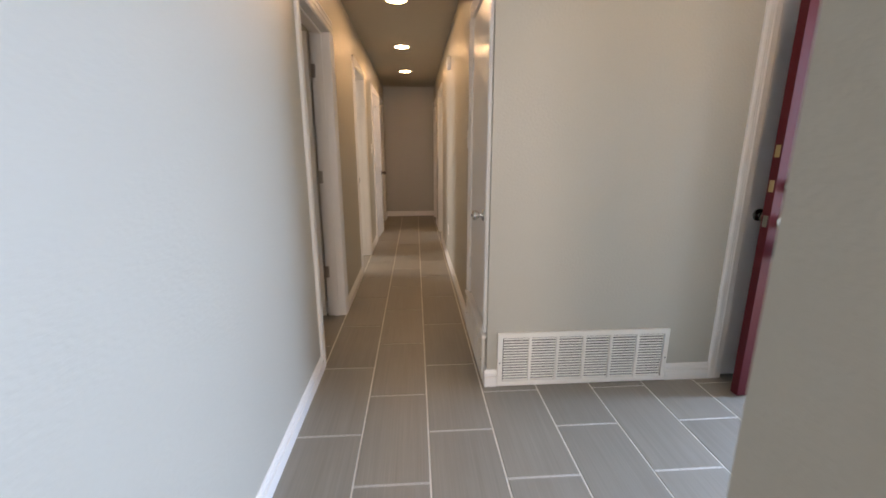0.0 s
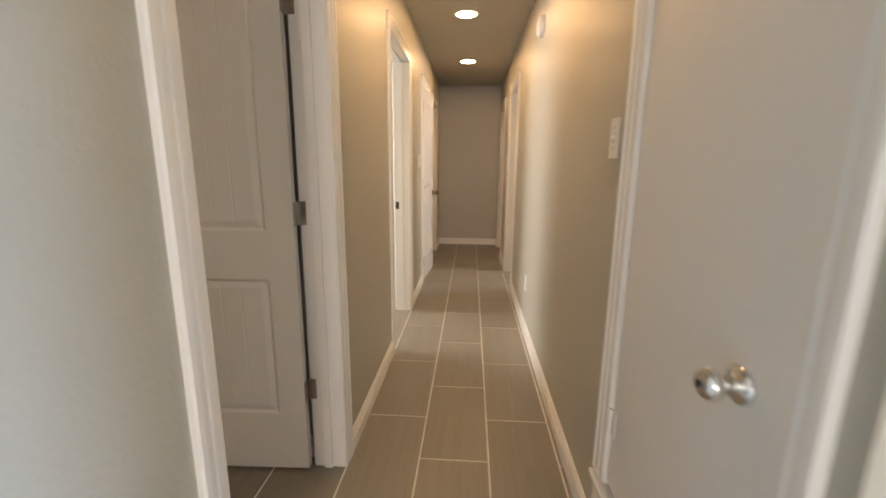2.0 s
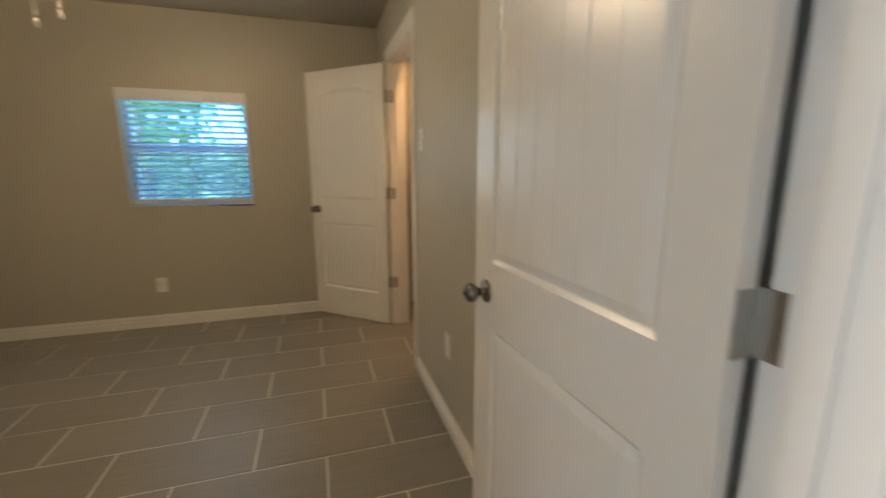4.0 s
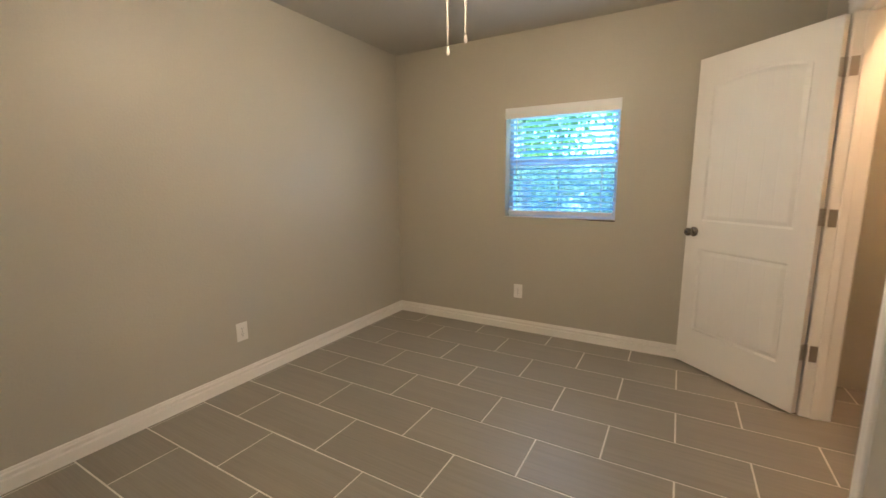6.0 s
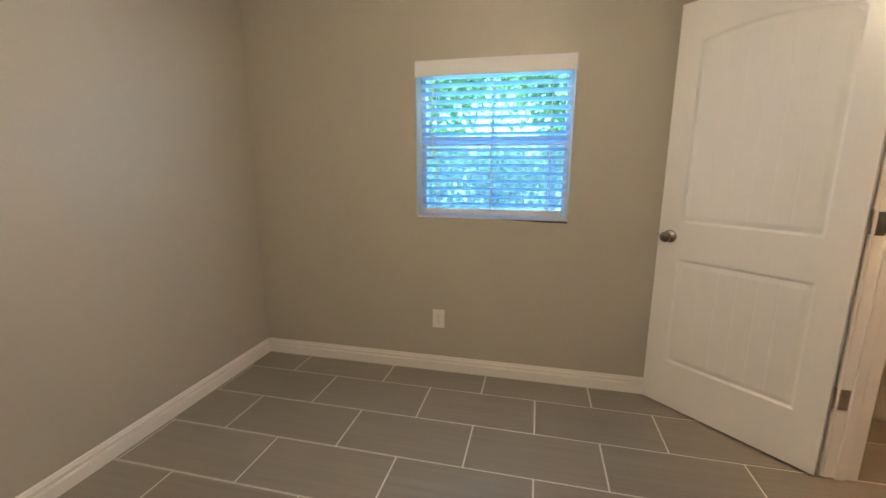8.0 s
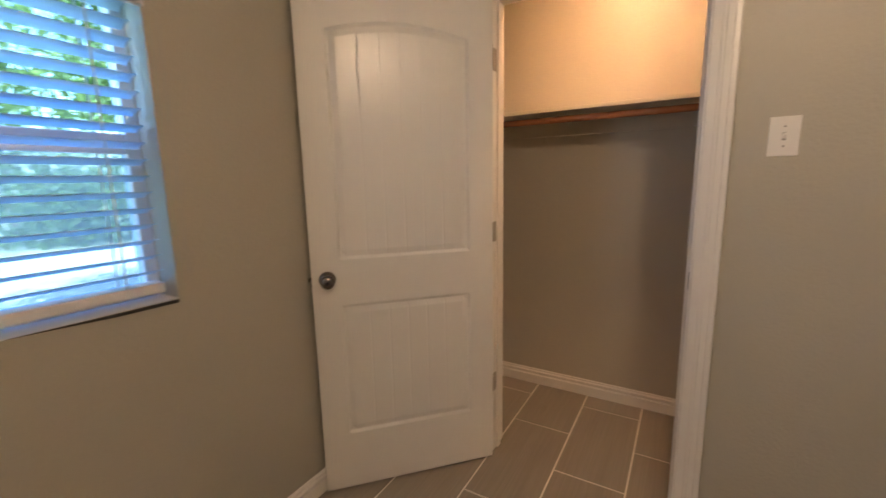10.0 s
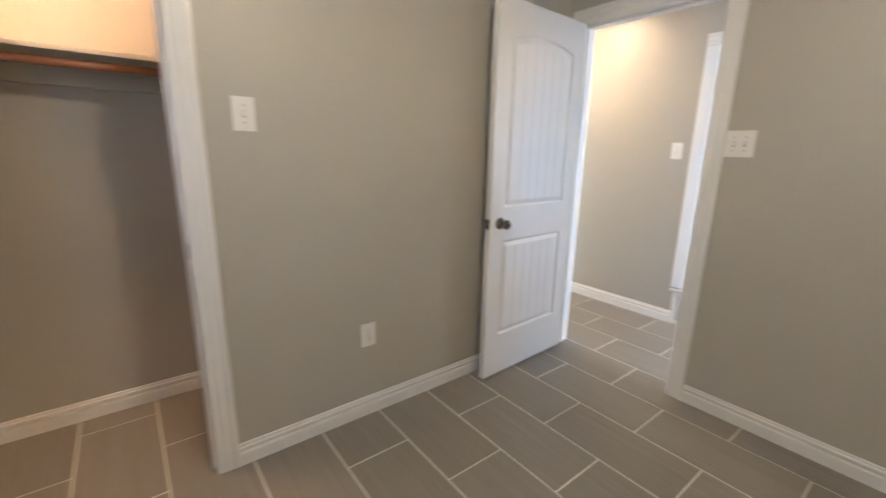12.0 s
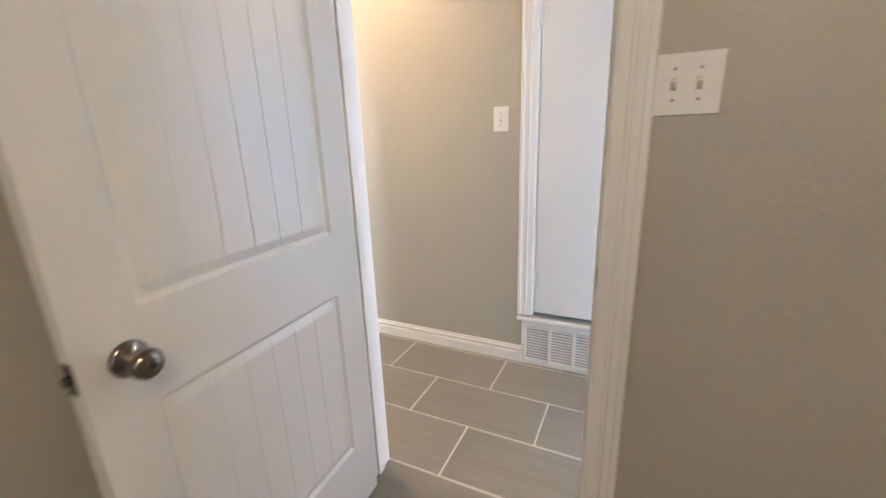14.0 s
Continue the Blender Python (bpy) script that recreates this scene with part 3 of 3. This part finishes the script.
front = entry_door()
front.matrix_world = pose(2.495, 0.548, 0.012, 0, 0, 183)
# key box hung from the outer knob, its lid dropped open
key_box = empty("key_lockbox", front.matrix_world @ pose(0.798, 0.068, 0.80), "black key lockbox hanging open on the door knob", "lockbox")
part("body", box((-0.030, -0.016, -0.055), (0.030, 0.016, 0.030), 0.004), DARK, key_box)
part("lid", box((-0.030, 0.016, -0.070), (0.030, 0.088, -0.056), 0.003), DARK, key_box, "open black lid")
shackle = bmesh.new()
for k in range(13):
    a = math.pi * k / 12
    add_lathe(shackle, [(0.004, -0.006), (0.004, 0.006)], pose(0.021 * math.cos(a), -0.004, 0.105 + 0.021 * math.sin(a), 0, 90 - math.degrees(a) + 90, 0), 8)
for x in (-0.021, 0.021):
    add_lathe(shackle, [(0.004, 0.028), (0.004, 0.106)], pose(x, -0.004, 0), 8)
part("shackle", shackle, CHROME, key_box, "steel shackle")
part("dial", box((-0.017, 0.0165, -0.035), (0.017, 0.020, 0.018), 0.001), NICKEL, key_box, "grey dial plate")

entry_frame = empty("door_frame_entry", Matrix(), "painted frame of the open front doorway", "door frame", kind="structure")
for y0, y1 in ((-0.43, -0.40), (0.46, 0.49)):
    part("jamb", box((ENTRY_E - 0.004, y0, 0), (ENTRY_E + 0.124, y1, 2.08), 0.002), TRIM, entry_frame)
part("head", box((ENTRY_E - 0.004, -0.40, 2.05), (ENTRY_E + 0.124, 0.46, 2.08), 0.002), TRIM, entry_frame)


# ---------------------------------------------------------------- return-air grilles
def grille(name, m, width, height, columns, pitch, label, back=DUCT):
    """A stamped grille: outer frame, mullions between the columns and thin slanted louvres. It stands out along -y of its frame."""
    ob = empty(name, m, label, "air vent")
    rim, d = 0.028, 0.018
    for a, b in (((0, 0), (width, rim)), ((0, height - rim), (width, height))):
        part("frame", box((a[0], -d, a[1]), (b[0], 0, b[1]), 0.003), VENT, ob)
    for x in (0, width - rim):
        part("frame", box((x, -d + 0.0006, rim - 0.003), (x + rim, 0, height - rim + 0.003), 0.003), VENT, ob)
    # no duct is cut: the shade between the louvres is this sheet's colour
    part("backing", box((rim, -0.002, rim), (width - rim, -0.0005, height - rim)), back, ob, "flat sheet coloured as the shaded duct behind the louvres")
    inner = (width - 2 * rim) / columns
    for k in range(1, columns):
        x = rim + inner * k
        part("mullion", box((x - 0.008, -d + 0.001, rim - 0.002), (x + 0.008, -0.003, height - rim + 0.002), 0.001), VENT, ob)
    count = int((height - 2 * rim) / pitch)
    first = None
    for c in range(columns):
        for k in range(count):
            z = rim + (height - 2 * rim) * (k + 0.5) / count
            if first is None:
                bm = add_prism(bmesh.new(), [(-0.0148, -pitch * 0.22), (-0.0135, -pitch * 0.22), (-0.0098, pitch * 0.22), (-0.0111, pitch * 0.22)], (0.004, 0, 0), (1, 0, 0), (0, 1, 0), (0, 0, 1), inner - 0.008)
                first = part("louvre", bm, VENT, ob)
                first.location = (rim + inner * c, 0, z)
                continue
            s = new("louvre", first.data)
            s.parent = ob
            s.location = (rim + inner * c, 0, z)
    for x in (0.013, width - 0.013):
        part("screw", lathe([(0.004, 0), (0.003, 0.0018), (0, 0.002)], pose(x, -d, height * 0.45, 90), 10), DARK, ob)
    return ob


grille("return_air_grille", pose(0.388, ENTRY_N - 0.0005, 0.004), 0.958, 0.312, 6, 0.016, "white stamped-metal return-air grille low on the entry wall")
grille("return_air_grille", pose(HALL_E - 0.0005, 1.434, 0.003, 0, 0, -90), 0.706, 0.258, 5, 0.016, "white stamped-metal return-air grille under the linen door", SLOT)


# ---------------------------------------------------------------- switches and sockets
def wall_plate(name, m, width, height, label, category):
    """A cover plate standing out along -y of its frame."""
    ob = empty(name, m, label, category, "switches and sockets")
    bm = add_box(bmesh.new(), (-width / 2, -0.0055, -height / 2), (width / 2, 0, height / 2), 0.0022)
    part("plate", bm, PLASTIC, ob)
    return ob


def light_switch(m, gangs=1, label="white single toggle light switch on the wall"):
    ob = wall_plate("light_switch", m, 0.078 + 0.046 * (gangs - 1), 0.120, label, "switch")
    for g in range(gangs):
        x = (g - (gangs - 1) / 2) * 0.046
        part("slot", box((x - 0.0052, -0.0058, -0.012), (x + 0.0052, -0.0050, 0.012)), SLOT, ob)
        tog = bmesh.new()
        add_prism(tog, [(-0.005, -0.008), (-0.017, 0.004), (-0.016, 0.010), (-0.005, 0.009)], (x - 0.0042, 0, 0), (1, 0, 0), (0, 1, 0), (0, 0, 1), 0.0084)
        part("toggle", tog, PLASTIC, ob)
        for z in (-0.030, 0.030):
            part("screw", lathe([(0.0032, 0), (0.0026, 0.0012), (0, 0.0014)], pose(x, -0.0055, z, 90), 10), SLOT, ob)
    return ob


def wall_socket(m, label="white duplex power outlet low on the wall"):
    ob = wall_plate("power_outlet", m, 0.076, 0.120, label, "outlet")
    for z in (-0.0195, 0.0195):
        face = part("socket", box((-0.0165, -0.0068, z - 0.0135), (0.0165, -0.005, z + 0.0135), 0.0015), PLASTIC, ob)
        for x, h in ((-0.0065, 0.0075), (0.0065, 0.0062)):
            part("slot", box((x - 0.0011, -0.0071, z - h / 2 + 0.003), (x + 0.0011, -0.0066, z + h / 2 + 0.003)), DARK, face)
        part("slot", lathe([(0.0024, 0), (0.0024, 0.0004)], pose(0, -0.0068, z - 0.0075, 90), 10), DARK, face)
    part("screw", lathe([(0.003, 0), (0, 0.0013)], pose(0, -0.0055, 0, 90), 10), NICKEL, ob)
    return ob


SOUTH, WEST, EAST, NORTH = 0, -90, 90, 180
light_switch(pose(-2.645, BED_N, 1.427, 0, 0, SOUTH))
wall_socket(pose(-2.167, BED_N, 0.431, 0, 0, SOUTH))
light_switch(pose(BED_E, 0.832, 1.368, 0, 0, WEST), 2, "white double toggle light switch beside the bedroom door")
wall_socket(pose(-2.409, BED_S, 0.339, 0, 0, NORTH))
wall_socket(pose(BED_W, -0.005, 0.349, 0, 0, EAST))
light_switch(pose(HALL_E, 1.564, 1.347, 0, 0, WEST))
wall_socket(pose(HALL_E, 3.30, 0.385, 0, 0, WEST))
light_switch(pose(HALL_W, 4.27, 1.30, 0, 0, EAST))

chime = empty("smoke_alarm", pose(HALL_E, 3.11, 2.13, 0, 0, WEST), "round white plastic smoke alarm high on the hall wall", "smoke alarm")
part("base", lathe([(0.0, 0), (0.066, 0), (0.066, 0.008), (0.064, 0.010)], pose(0, 0, 0, 90), 32), PLASTIC, chime, smooth=False)
part("cover", lathe([(0.063, 0.010), (0.062, 0.024), (0.052, 0.034), (0.030, 0.038), (0, 0.038)], pose(0, 0, 0, 90), 32), PLASTIC, chime, smooth=True)


# ---------------------------------------------------------------- ceiling lamps
def downlight(x, y, glow, label="round lit recessed LED light in the hall ceiling"):
    ob = empty("recessed_light", pose(x, y, TOP), label, "ceiling light", "recessed ceiling lights")
    part("trim_ring", lathe([(0.098, 0), (0.097, -0.004), (0.088, -0.007), (0.080, -0.006), (0.078, -0.0025), (0.098, -0.0005)], Matrix(), 40), TRIM, ob, smooth=True)
    part("diffuser", lathe([(0.0, -0.0035), (0.079, -0.0035), (0.079, -0.0008), (0, -0.0008)], Matrix(), 40), glow, ob, "glowing diffuser")
    return ob


for y in (2.297, 3.811, 5.325):
    downlight(-0.167, y, BULB)
downlight(1.30, -0.25, BULB, "round lit recessed LED light in the entry ceiling")
downlight(-3.20, 2.03, CLOSET_BULB, "round warm-lit recessed light in the closet ceiling")


def ceiling_fan(x, y):
    ob = empty("ceiling_fan", pose(x, y, TOP), "white low-profile ceiling fan with lit glass bowl and pull chains", "ceiling fan")
    white = PLASTIC
    part("canopy", lathe([(0.0, 0), (0.085, 0), (0.085, -0.03), (0.06, -0.05), (0.0, -0.05)], Matrix(), 32), white, ob, smooth=False)
    part("motor_housing", lathe([(0.0, -0.05), (0.09, -0.05), (0.115, -0.07), (0.115, -0.12), (0.09, -0.14), (0.0, -0.14)], Matrix(), 32), white, ob)
    for k in range(4):
        m = pose(0, 0, -0.095, 0, 0, 45 + 90 * k)
        bm = bmesh.new()
        pts = [(0.16, -0.045), (0.16, 0.045), (0.42, 0.062), (0.47, 0.052), (0.49, 0.025), (0.49, -0.025), (0.47, -0.052), (0.42, -0.062)]
        top = [bm.verts.new(m @ Vector((px, py, 0.004 + py * 0.18))) for px, py in pts]
        low = [bm.verts.new(m @ Vector((px, py, -0.004 + py * 0.18))) for px, py in pts]
        bm.faces.new(top)
        bm.faces.new(low[::-1])
        for a in range(len(pts)):
            b = (a + 1) % len(pts)
            bm.faces.new((top[a], low[a], low[b], top[b]))
        blade = part("blade", bm, white, ob)
        iron = add_box(bmesh.new(), (0.10, -0.018, -0.009), (0.20, 0.018, -0.005), 0.001)
        iron.transform(m)
        part("blade_iron", iron, NICKEL, blade)
    part("light_fitter", lathe([(0.0, -0.14), (0.06, -0.14), (0.06, -0.165), (0.0, -0.165)], Matrix(), 24), NICKEL, ob)
    part("glass_bowl", lathe([(0.10, -0.165), (0.115, -0.18), (0.115, -0.20), (0.10, -0.23), (0.07, -0.255), (0.03, -0.268), (0.0, -0.270)], Matrix(), 32), BOWL, ob, "glowing frosted glass bowl", smooth=True)
    for cx, cy, low_z in ((0.026, -0.025, 1.779), (-0.024, 0.030, 1.829)):
        bm = bmesh.new()
        z = TOP - 0.165
        z_end = low_z + 0.035
        count = int((z - z_end) / 0.0062)
        for k in range(count):
            bmesh.ops.create_icosphere(bm, subdivisions=1, radius=0.0048, matrix=Matrix.Translation((cx, cy, z - TOP - k * 0.0062)))
        chain = part("pull_chain", bm, white, ob, "white beaded pull chain")
        fob = [(0.0, 0.0), (0.0055, 0.003), (0.0075, 0.012), (0.006, 0.022), (0.003, 0.033), (0.0, 0.036)]
        part("fob", lathe(fob, pose(cx, cy, low_z - TOP), 14), white, chain, smooth=True)
    return ob


ceiling_fan(-2.430, 0.315)


# ---------------------------------------------------------------- closet fittings
tagged(mesh_object("closet_shelf", box((BED_W + 0.002, 2.235, 1.637), (-2.362, CLOSET_N - 0.002, 1.656), 0.002), WALL), "greige painted wooden shelf across the closet", "shelf")
cleat = bmesh.new()
add_box(cleat, (BED_W + 0.002, CLOSET_N - 0.020, 1.547), (-2.362, CLOSET_N, 1.637), 0.002)
tagged(mesh_object("shelf_cleat", cleat, WALL), "greige painted wooden cleat carrying the closet shelf", "cleat")
rod = bmesh.new()
add_lathe(rod, [(0.0165, 0), (0.0165, -2.362 - BED_W - 0.004)], pose(BED_W + 0.002, 2.285, 1.603, 0, 90, 0), 20)
tagged(mesh_object("closet_rod", rod, ROD, True), "reddish-brown round wooden closet rod under the shelf", "closet rod")


# ---------------------------------------------------------------- window
y0, y1, z0, z1 = WINDOW
window = empty("window_1", Matrix(), "white vinyl single-hung window in a plastered opening", "window", kind="structure")
FX = BED_W - 0.10
zm = (z0 + z1) / 2 + 0.01
for a, b in (((y0, z0), (y0 + 0.035, z1)), ((y1 - 0.035, z0), (y1, z1))):
    part("frame", box((FX - 0.05, a[0], a[1]), (FX, b[0], b[1]), 0.003), BLIND, window)
for a, b in ((z0, z0 + 0.04), (z1 - 0.04, z1)):
    part("frame", box((FX - 0.05, y0 + 0.035, a), (FX - 0.001, y1 - 0.035, b), 0.003), BLIND, window)
part("meeting_rail", box((FX - 0.045, y0 + 0.035, zm - 0.028), (FX - 0.006, y1 - 0.035, zm + 0.028), 0.003), BLIND, window)
for a, b, x in ((z0 + 0.04, zm - 0.028, FX - 0.020), (zm + 0.028, z1 - 0.04, FX - 0.032)):
    sheet = bmesh.new()
    sheet.faces.new([sheet.verts.new((x, q, h)) for q, h in ((y0 + 0.03, a - 0.01), (y1 - 0.03, a - 0.01), (y1 - 0.03, b + 0.01), (y0 + 0.03, b + 0.01))])
    part("pane", sheet, GLASS, window)
part("sill", box((FX - 0.001, y0 + 0.0005, z0 - 0.012), (BED_W - 0.0025, y1 - 0.0005, z0 + 0.0015), 0.001), TRIM, window)

# thin black wedge along the right part of the sill's edge
wedge = add_prism(bmesh.new(), [(0, 0), (0.36, -0.003), (0.36, -0.013), (0.20, -0.011)], (BED_W - 0.004, y1 - 0.361, z0 + 0.001), (1, 0, 0), (0, 1, 0), (0, 0, 1), 0.005)
part("sill_wedge", wedge, DARK, window, "thin black wedge along the sill's edge")
part("insect_screen", box((FX - 0.049, y0 + 0.035, z0 + 0.03), (FX - 0.0485, y1 - 0.035, zm)), MESH, window, "fine grey insect screen")

blind = empty("window_blind", Matrix(), "white slatted horizontal blind hanging open in the window", "blind")
BX = BED_W - 0.056
part("valance", box((BED_W - 0.012, y0 - 0.004, 1.782), (BED_W + 0.012, y1 + 0.004, 1.866), 0.004), BLIND, blind)
part("headrail", box((BX - 0.028, y0 + 0.006, 1.806), (BX + 0.020, y1 - 0.006, 1.852), 0.002), BLIND, blind)
part("bottom_rail", box((BX - 0.027, y0 + 0.018, 1.008), (BX + 0.027, y1 - 0.018, 1.038), 0.004), BLIND, blind)
first = None
count = 17
for k in range(count):
    z = 1.068 + (1.788 - 1.068) * k / (count - 1)
    if first is None:
        bm = bmesh.new()
        arc = [(-0.025, 0.0), (-0.012, 0.0022), (0.0, 0.003), (0.012, 0.0022), (0.025, 0.0)]
        outline = arc + [(p, q - 0.0026) for p, q in arc[::-1]]
        add_prism(bm, outline, (0, y0 + 0.018, 0), (0, 1, 0), (1, 0, 0), (0, 0, 1), y1 - y0 - 0.036)
        first = part("slat", bm, SLAT, blind)
        slat = first
    else:
        slat = new("slat", first.data)
        slat.parent = blind
    slat.matrix_local = pose(BX, 0, z, 0, -17, 0)
for f in (0.13, 0.5, 0.87):
    y = y0 + (y1 - y0) * f
    bm = bmesh.new()
    for dx in (-0.027, 0.027):
        add_box(bm, (BX + dx - 0.0008, y - 0.002, 1.03), (BX + dx + 0.0008, y + 0.002, 1.81))
    part("ladder_cord", bm, BLIND, blind)
wand = lathe([(0.0045, 1.33), (0.0045, 1.79)], pose(BX + 0.036, y0 + 0.09, 0), 8)
part("tilt_wand", wand, PLASTIC, blind)


# ---------------------------------------------------------------- outdoors, seen through the window
GRASS = material("dry_lawn", (0.34, 0.32, 0.20), 0.9, vary=0.6, scale=0.7, bump=0.02, bump_scale=20, fine=0.3)
BARK = material("grey_bark", (0.16, 0.12, 0.09), 0.9, vary=0.4, scale=5, bump=0.01, bump_scale=30, stretch=(3, 3, 0.5), fine=0.3)
LEAF = material("green_leaves", (0.12, 0.18, 0.06), 0.55, vary=0.7, scale=1.5)
# sunlight shows through the thin leaves
leaf_nodes, leaf_links = LEAF.node_tree.nodes, LEAF.node_tree.links
thin = leaf_nodes.new("ShaderNodeBsdfTranslucent")
thin.inputs["Color"].default_value = (0.26, 0.36, 0.10, 1)
leaf_mix = leaf_nodes.new("ShaderNodeMixShader")
leaf_links.new(leaf_nodes["Principled BSDF"].outputs[0], leaf_mix.inputs[1])
leaf_links.new(thin.outputs[0], leaf_mix.inputs[2])
leaf_links.new(leaf_mix.outputs[0], leaf_nodes["Material Output"].inputs["Surface"])
DRIVE = material("pale_concrete", (0.45, 0.43, 0.40), 0.9, vary=0.25, scale=1.5, bump=0.003, bump_scale=60, fine=0.1)
bm = bmesh.new()
bmesh.ops.create_grid(bm, x_segments=1, y_segments=1, size=900, matrix=Matrix.Translation((0, 0, -0.35)))
tagged(mesh_object("ground", bm, GRASS), "dry sunlit lawn around the house", "ground", kind="structure")
tagged(mesh_object("driveway", box((-16.5, -40, -0.40), (-10.2, 40, -0.33), 0.01), DRIVE), "pale concrete drive in full sun", "driveway", kind="structure")


def tree(x, y, height, spread, leaves, seed):
    """A tapered trunk with limbs, and a crown of many small folded leaves in uneven clumps."""
    rnd = random.Random(seed)
    ob = empty("tree", pose(x, y, -0.36), "leafy green tree with a grey trunk on the lawn", "tree", "trees")
    bm = bmesh.new()
    add_lathe(bm, [(0.17, 0), (0.12, 0.4), (0.10, height * 0.4), (0.05, height * 0.75), (0.02, height * 0.9)], Matrix(), 10)
    tips = []
    for k in range(9):
        a, up = rnd.uniform(0, 6.28), rnd.uniform(0.35, 0.7) * height
        lean = rnd.uniform(35, 65)
        m = Matrix.Translation((0, 0, up)) @ pose(0, 0, 0, 0, lean, math.degrees(a))
        length = spread * rnd.uniform(0.6, 1.0)
        add_lathe(bm, [(0.045, 0), (0.03, length * 0.5), (0.01, length)], m, 6)
        tips += [m @ Vector((0, 0, length * q)) for q in (0.5, 0.75, 1.0)]
    tips += [Vector((0, 0, height * q)) for q in (0.8, 0.9)]
    part("trunk", bm, BARK, ob)
    verts, faces = [], []
    for _ in range(leaves):
        c = rnd.choice(tips) + Vector([rnd.gauss(0, 0.30) for _ in range(3)]) * spread * 0.55
        m = Matrix.Translation(c) @ Euler([rnd.uniform(0, 6.28) for _ in range(3)]).to_matrix().to_4x4()
        s = rnd.uniform(0.05, 0.11)
        n = len(verts)
        verts += [m @ Vector(v) for v in ((-s, 0, 0), (0, -s * 0.5, s * 0.12), (s, 0, 0), (0, s * 0.5, s * 0.12))]
        faces += [(n, n + 1, n + 2), (n, n + 2, n + 3)]
    me = bpy.data.meshes.new("crown")
    me.from_pydata(verts, [], faces)
    me.materials.append(LEAF)
    crown = new("crown", me)
    crown.parent = ob
    return ob


for n, (x, y, h, s) in enumerate(((-9.7, 3.3, 5.0, 2.3), (-9.4, -1.7, 5.2, 2.3), (-10.1, 0.8, 5.0, 2.2), (-9.8, 6.2, 5.2, 2.4), (-9.6, 11.0, 5.4, 2.5), (-24.5, -9.0, 9.0, 4.5), (-25.0, -2.0, 9.0, 4.5), (-24.0, 5.0, 9.0, 4.5), (-26.0, 12.0, 9.5, 4.8), (-25.0, 19.0, 9.0, 4.5))):
    tree(x, y, h, s, 5200, n)


def shrub(x, y, r, leaves, seed):
    """A loose bush: a few stems and many small leaves."""
    rnd = random.Random(seed)
    ob = empty("shrub", pose(x, y, -0.36), "loose green shrub at the edge of the lawn", "shrub", "shrubs")
    bm = bmesh.new()
    for k in range(6):
        add_lathe(bm, [(0.03, 0), (0.02, r * 0.7), (0.006, r * 1.3)], pose(0, 0, 0, 0, rnd.uniform(5, 35), 60 * k), 6)
    part("stems", bm, BARK, ob)
    verts, faces = [], []
    for _ in range(leaves):
        c = Vector((rnd.gauss(0, r * 0.45), rnd.gauss(0, r * 0.5), abs(rnd.gauss(r * 0.75, r * 0.42))))
        m = Matrix.Translation(c) @ Euler([rnd.uniform(0, 6.28) for _ in range(3)]).to_matrix().to_4x4()
        q = rnd.uniform(0.09, 0.18)
        n = len(verts)
        verts += [m @ Vector(v) for v in ((-q, 0, 0), (0, -q * 0.5, q * 0.12), (q, 0, 0), (0, q * 0.5, q * 0.12))]
        faces += [(n, n + 1, n + 2), (n, n + 2, n + 3)]
    me = bpy.data.meshes.new("foliage")
    me.from_pydata(verts, [], faces)
    me.materials.append(LEAF)
    new("foliage", me).parent = ob


for n in range(12):
    shrub(-18.6 - 0.9 * (n % 3), -13.0 + 3.0 * n, 1.6 + 0.4 * (n % 2), 2600, 40 + n)


# ---------------------------------------------------------------- floor tiles
PX, PY = 0.303, 0.605
GAP = 0.0072


def tile_mesh():
    bm = add_box(bmesh.new(), (GAP / 2, GAP / 2, -0.008), (PX - GAP / 2, PY - GAP / 2, 0.0))
    edges = [e for e in bm.edges if all(v.co.z > -0.001 for v in e.verts)]
    bmesh.ops.bevel(bm, geom=edges, offset=0.0012, segments=1, affect="EDGES")
    bmesh.ops.recalc_face_normals(bm, faces=bm.faces)
    me = bpy.data.meshes.new("tile")
    bm.to_mesh(me)
    bm.free()
    me.materials.append(TILE)
    return me


tile = tile_mesh()
shades = random.Random(5)
NEAR = ((-4.16, -1.26, -0.60, 2.40), (-0.74, -1.6, 0.34, 5.2), (0.33, -0.7, 1.9, 0.66))
rest_v, rest_f = [], []
count = 0
for n in range(-14, 9):
    for k in range(-9, 12):
        x, y = n * PX, (k if n % 2 == 1 else k + 0.5) * PY
        inside = any(x + PX > a and x < c and y + PY > b and y < d for a, b, c, d in NEAR)
        if inside:
            ob = new("tile", tile)
            ob.parent = floor
            ob.location = (x, y, shades.uniform(-0.0004, 0.0))
            count += 1
        else:
            at = len(rest_v)
            rest_v += [Vector(v.co) + Vector((x, y, -0.0002)) for v in tile.vertices]
            rest_f += [tuple(at + i for i in p.vertices) for p in tile.polygons]
me = bpy.data.meshes.new("far_tiles")
me.from_pydata(rest_v, [], rest_f)
me.materials.append(TILE)
far = new("far_tiles", me)
far.parent = floor
tagged(far, kind="stuff")
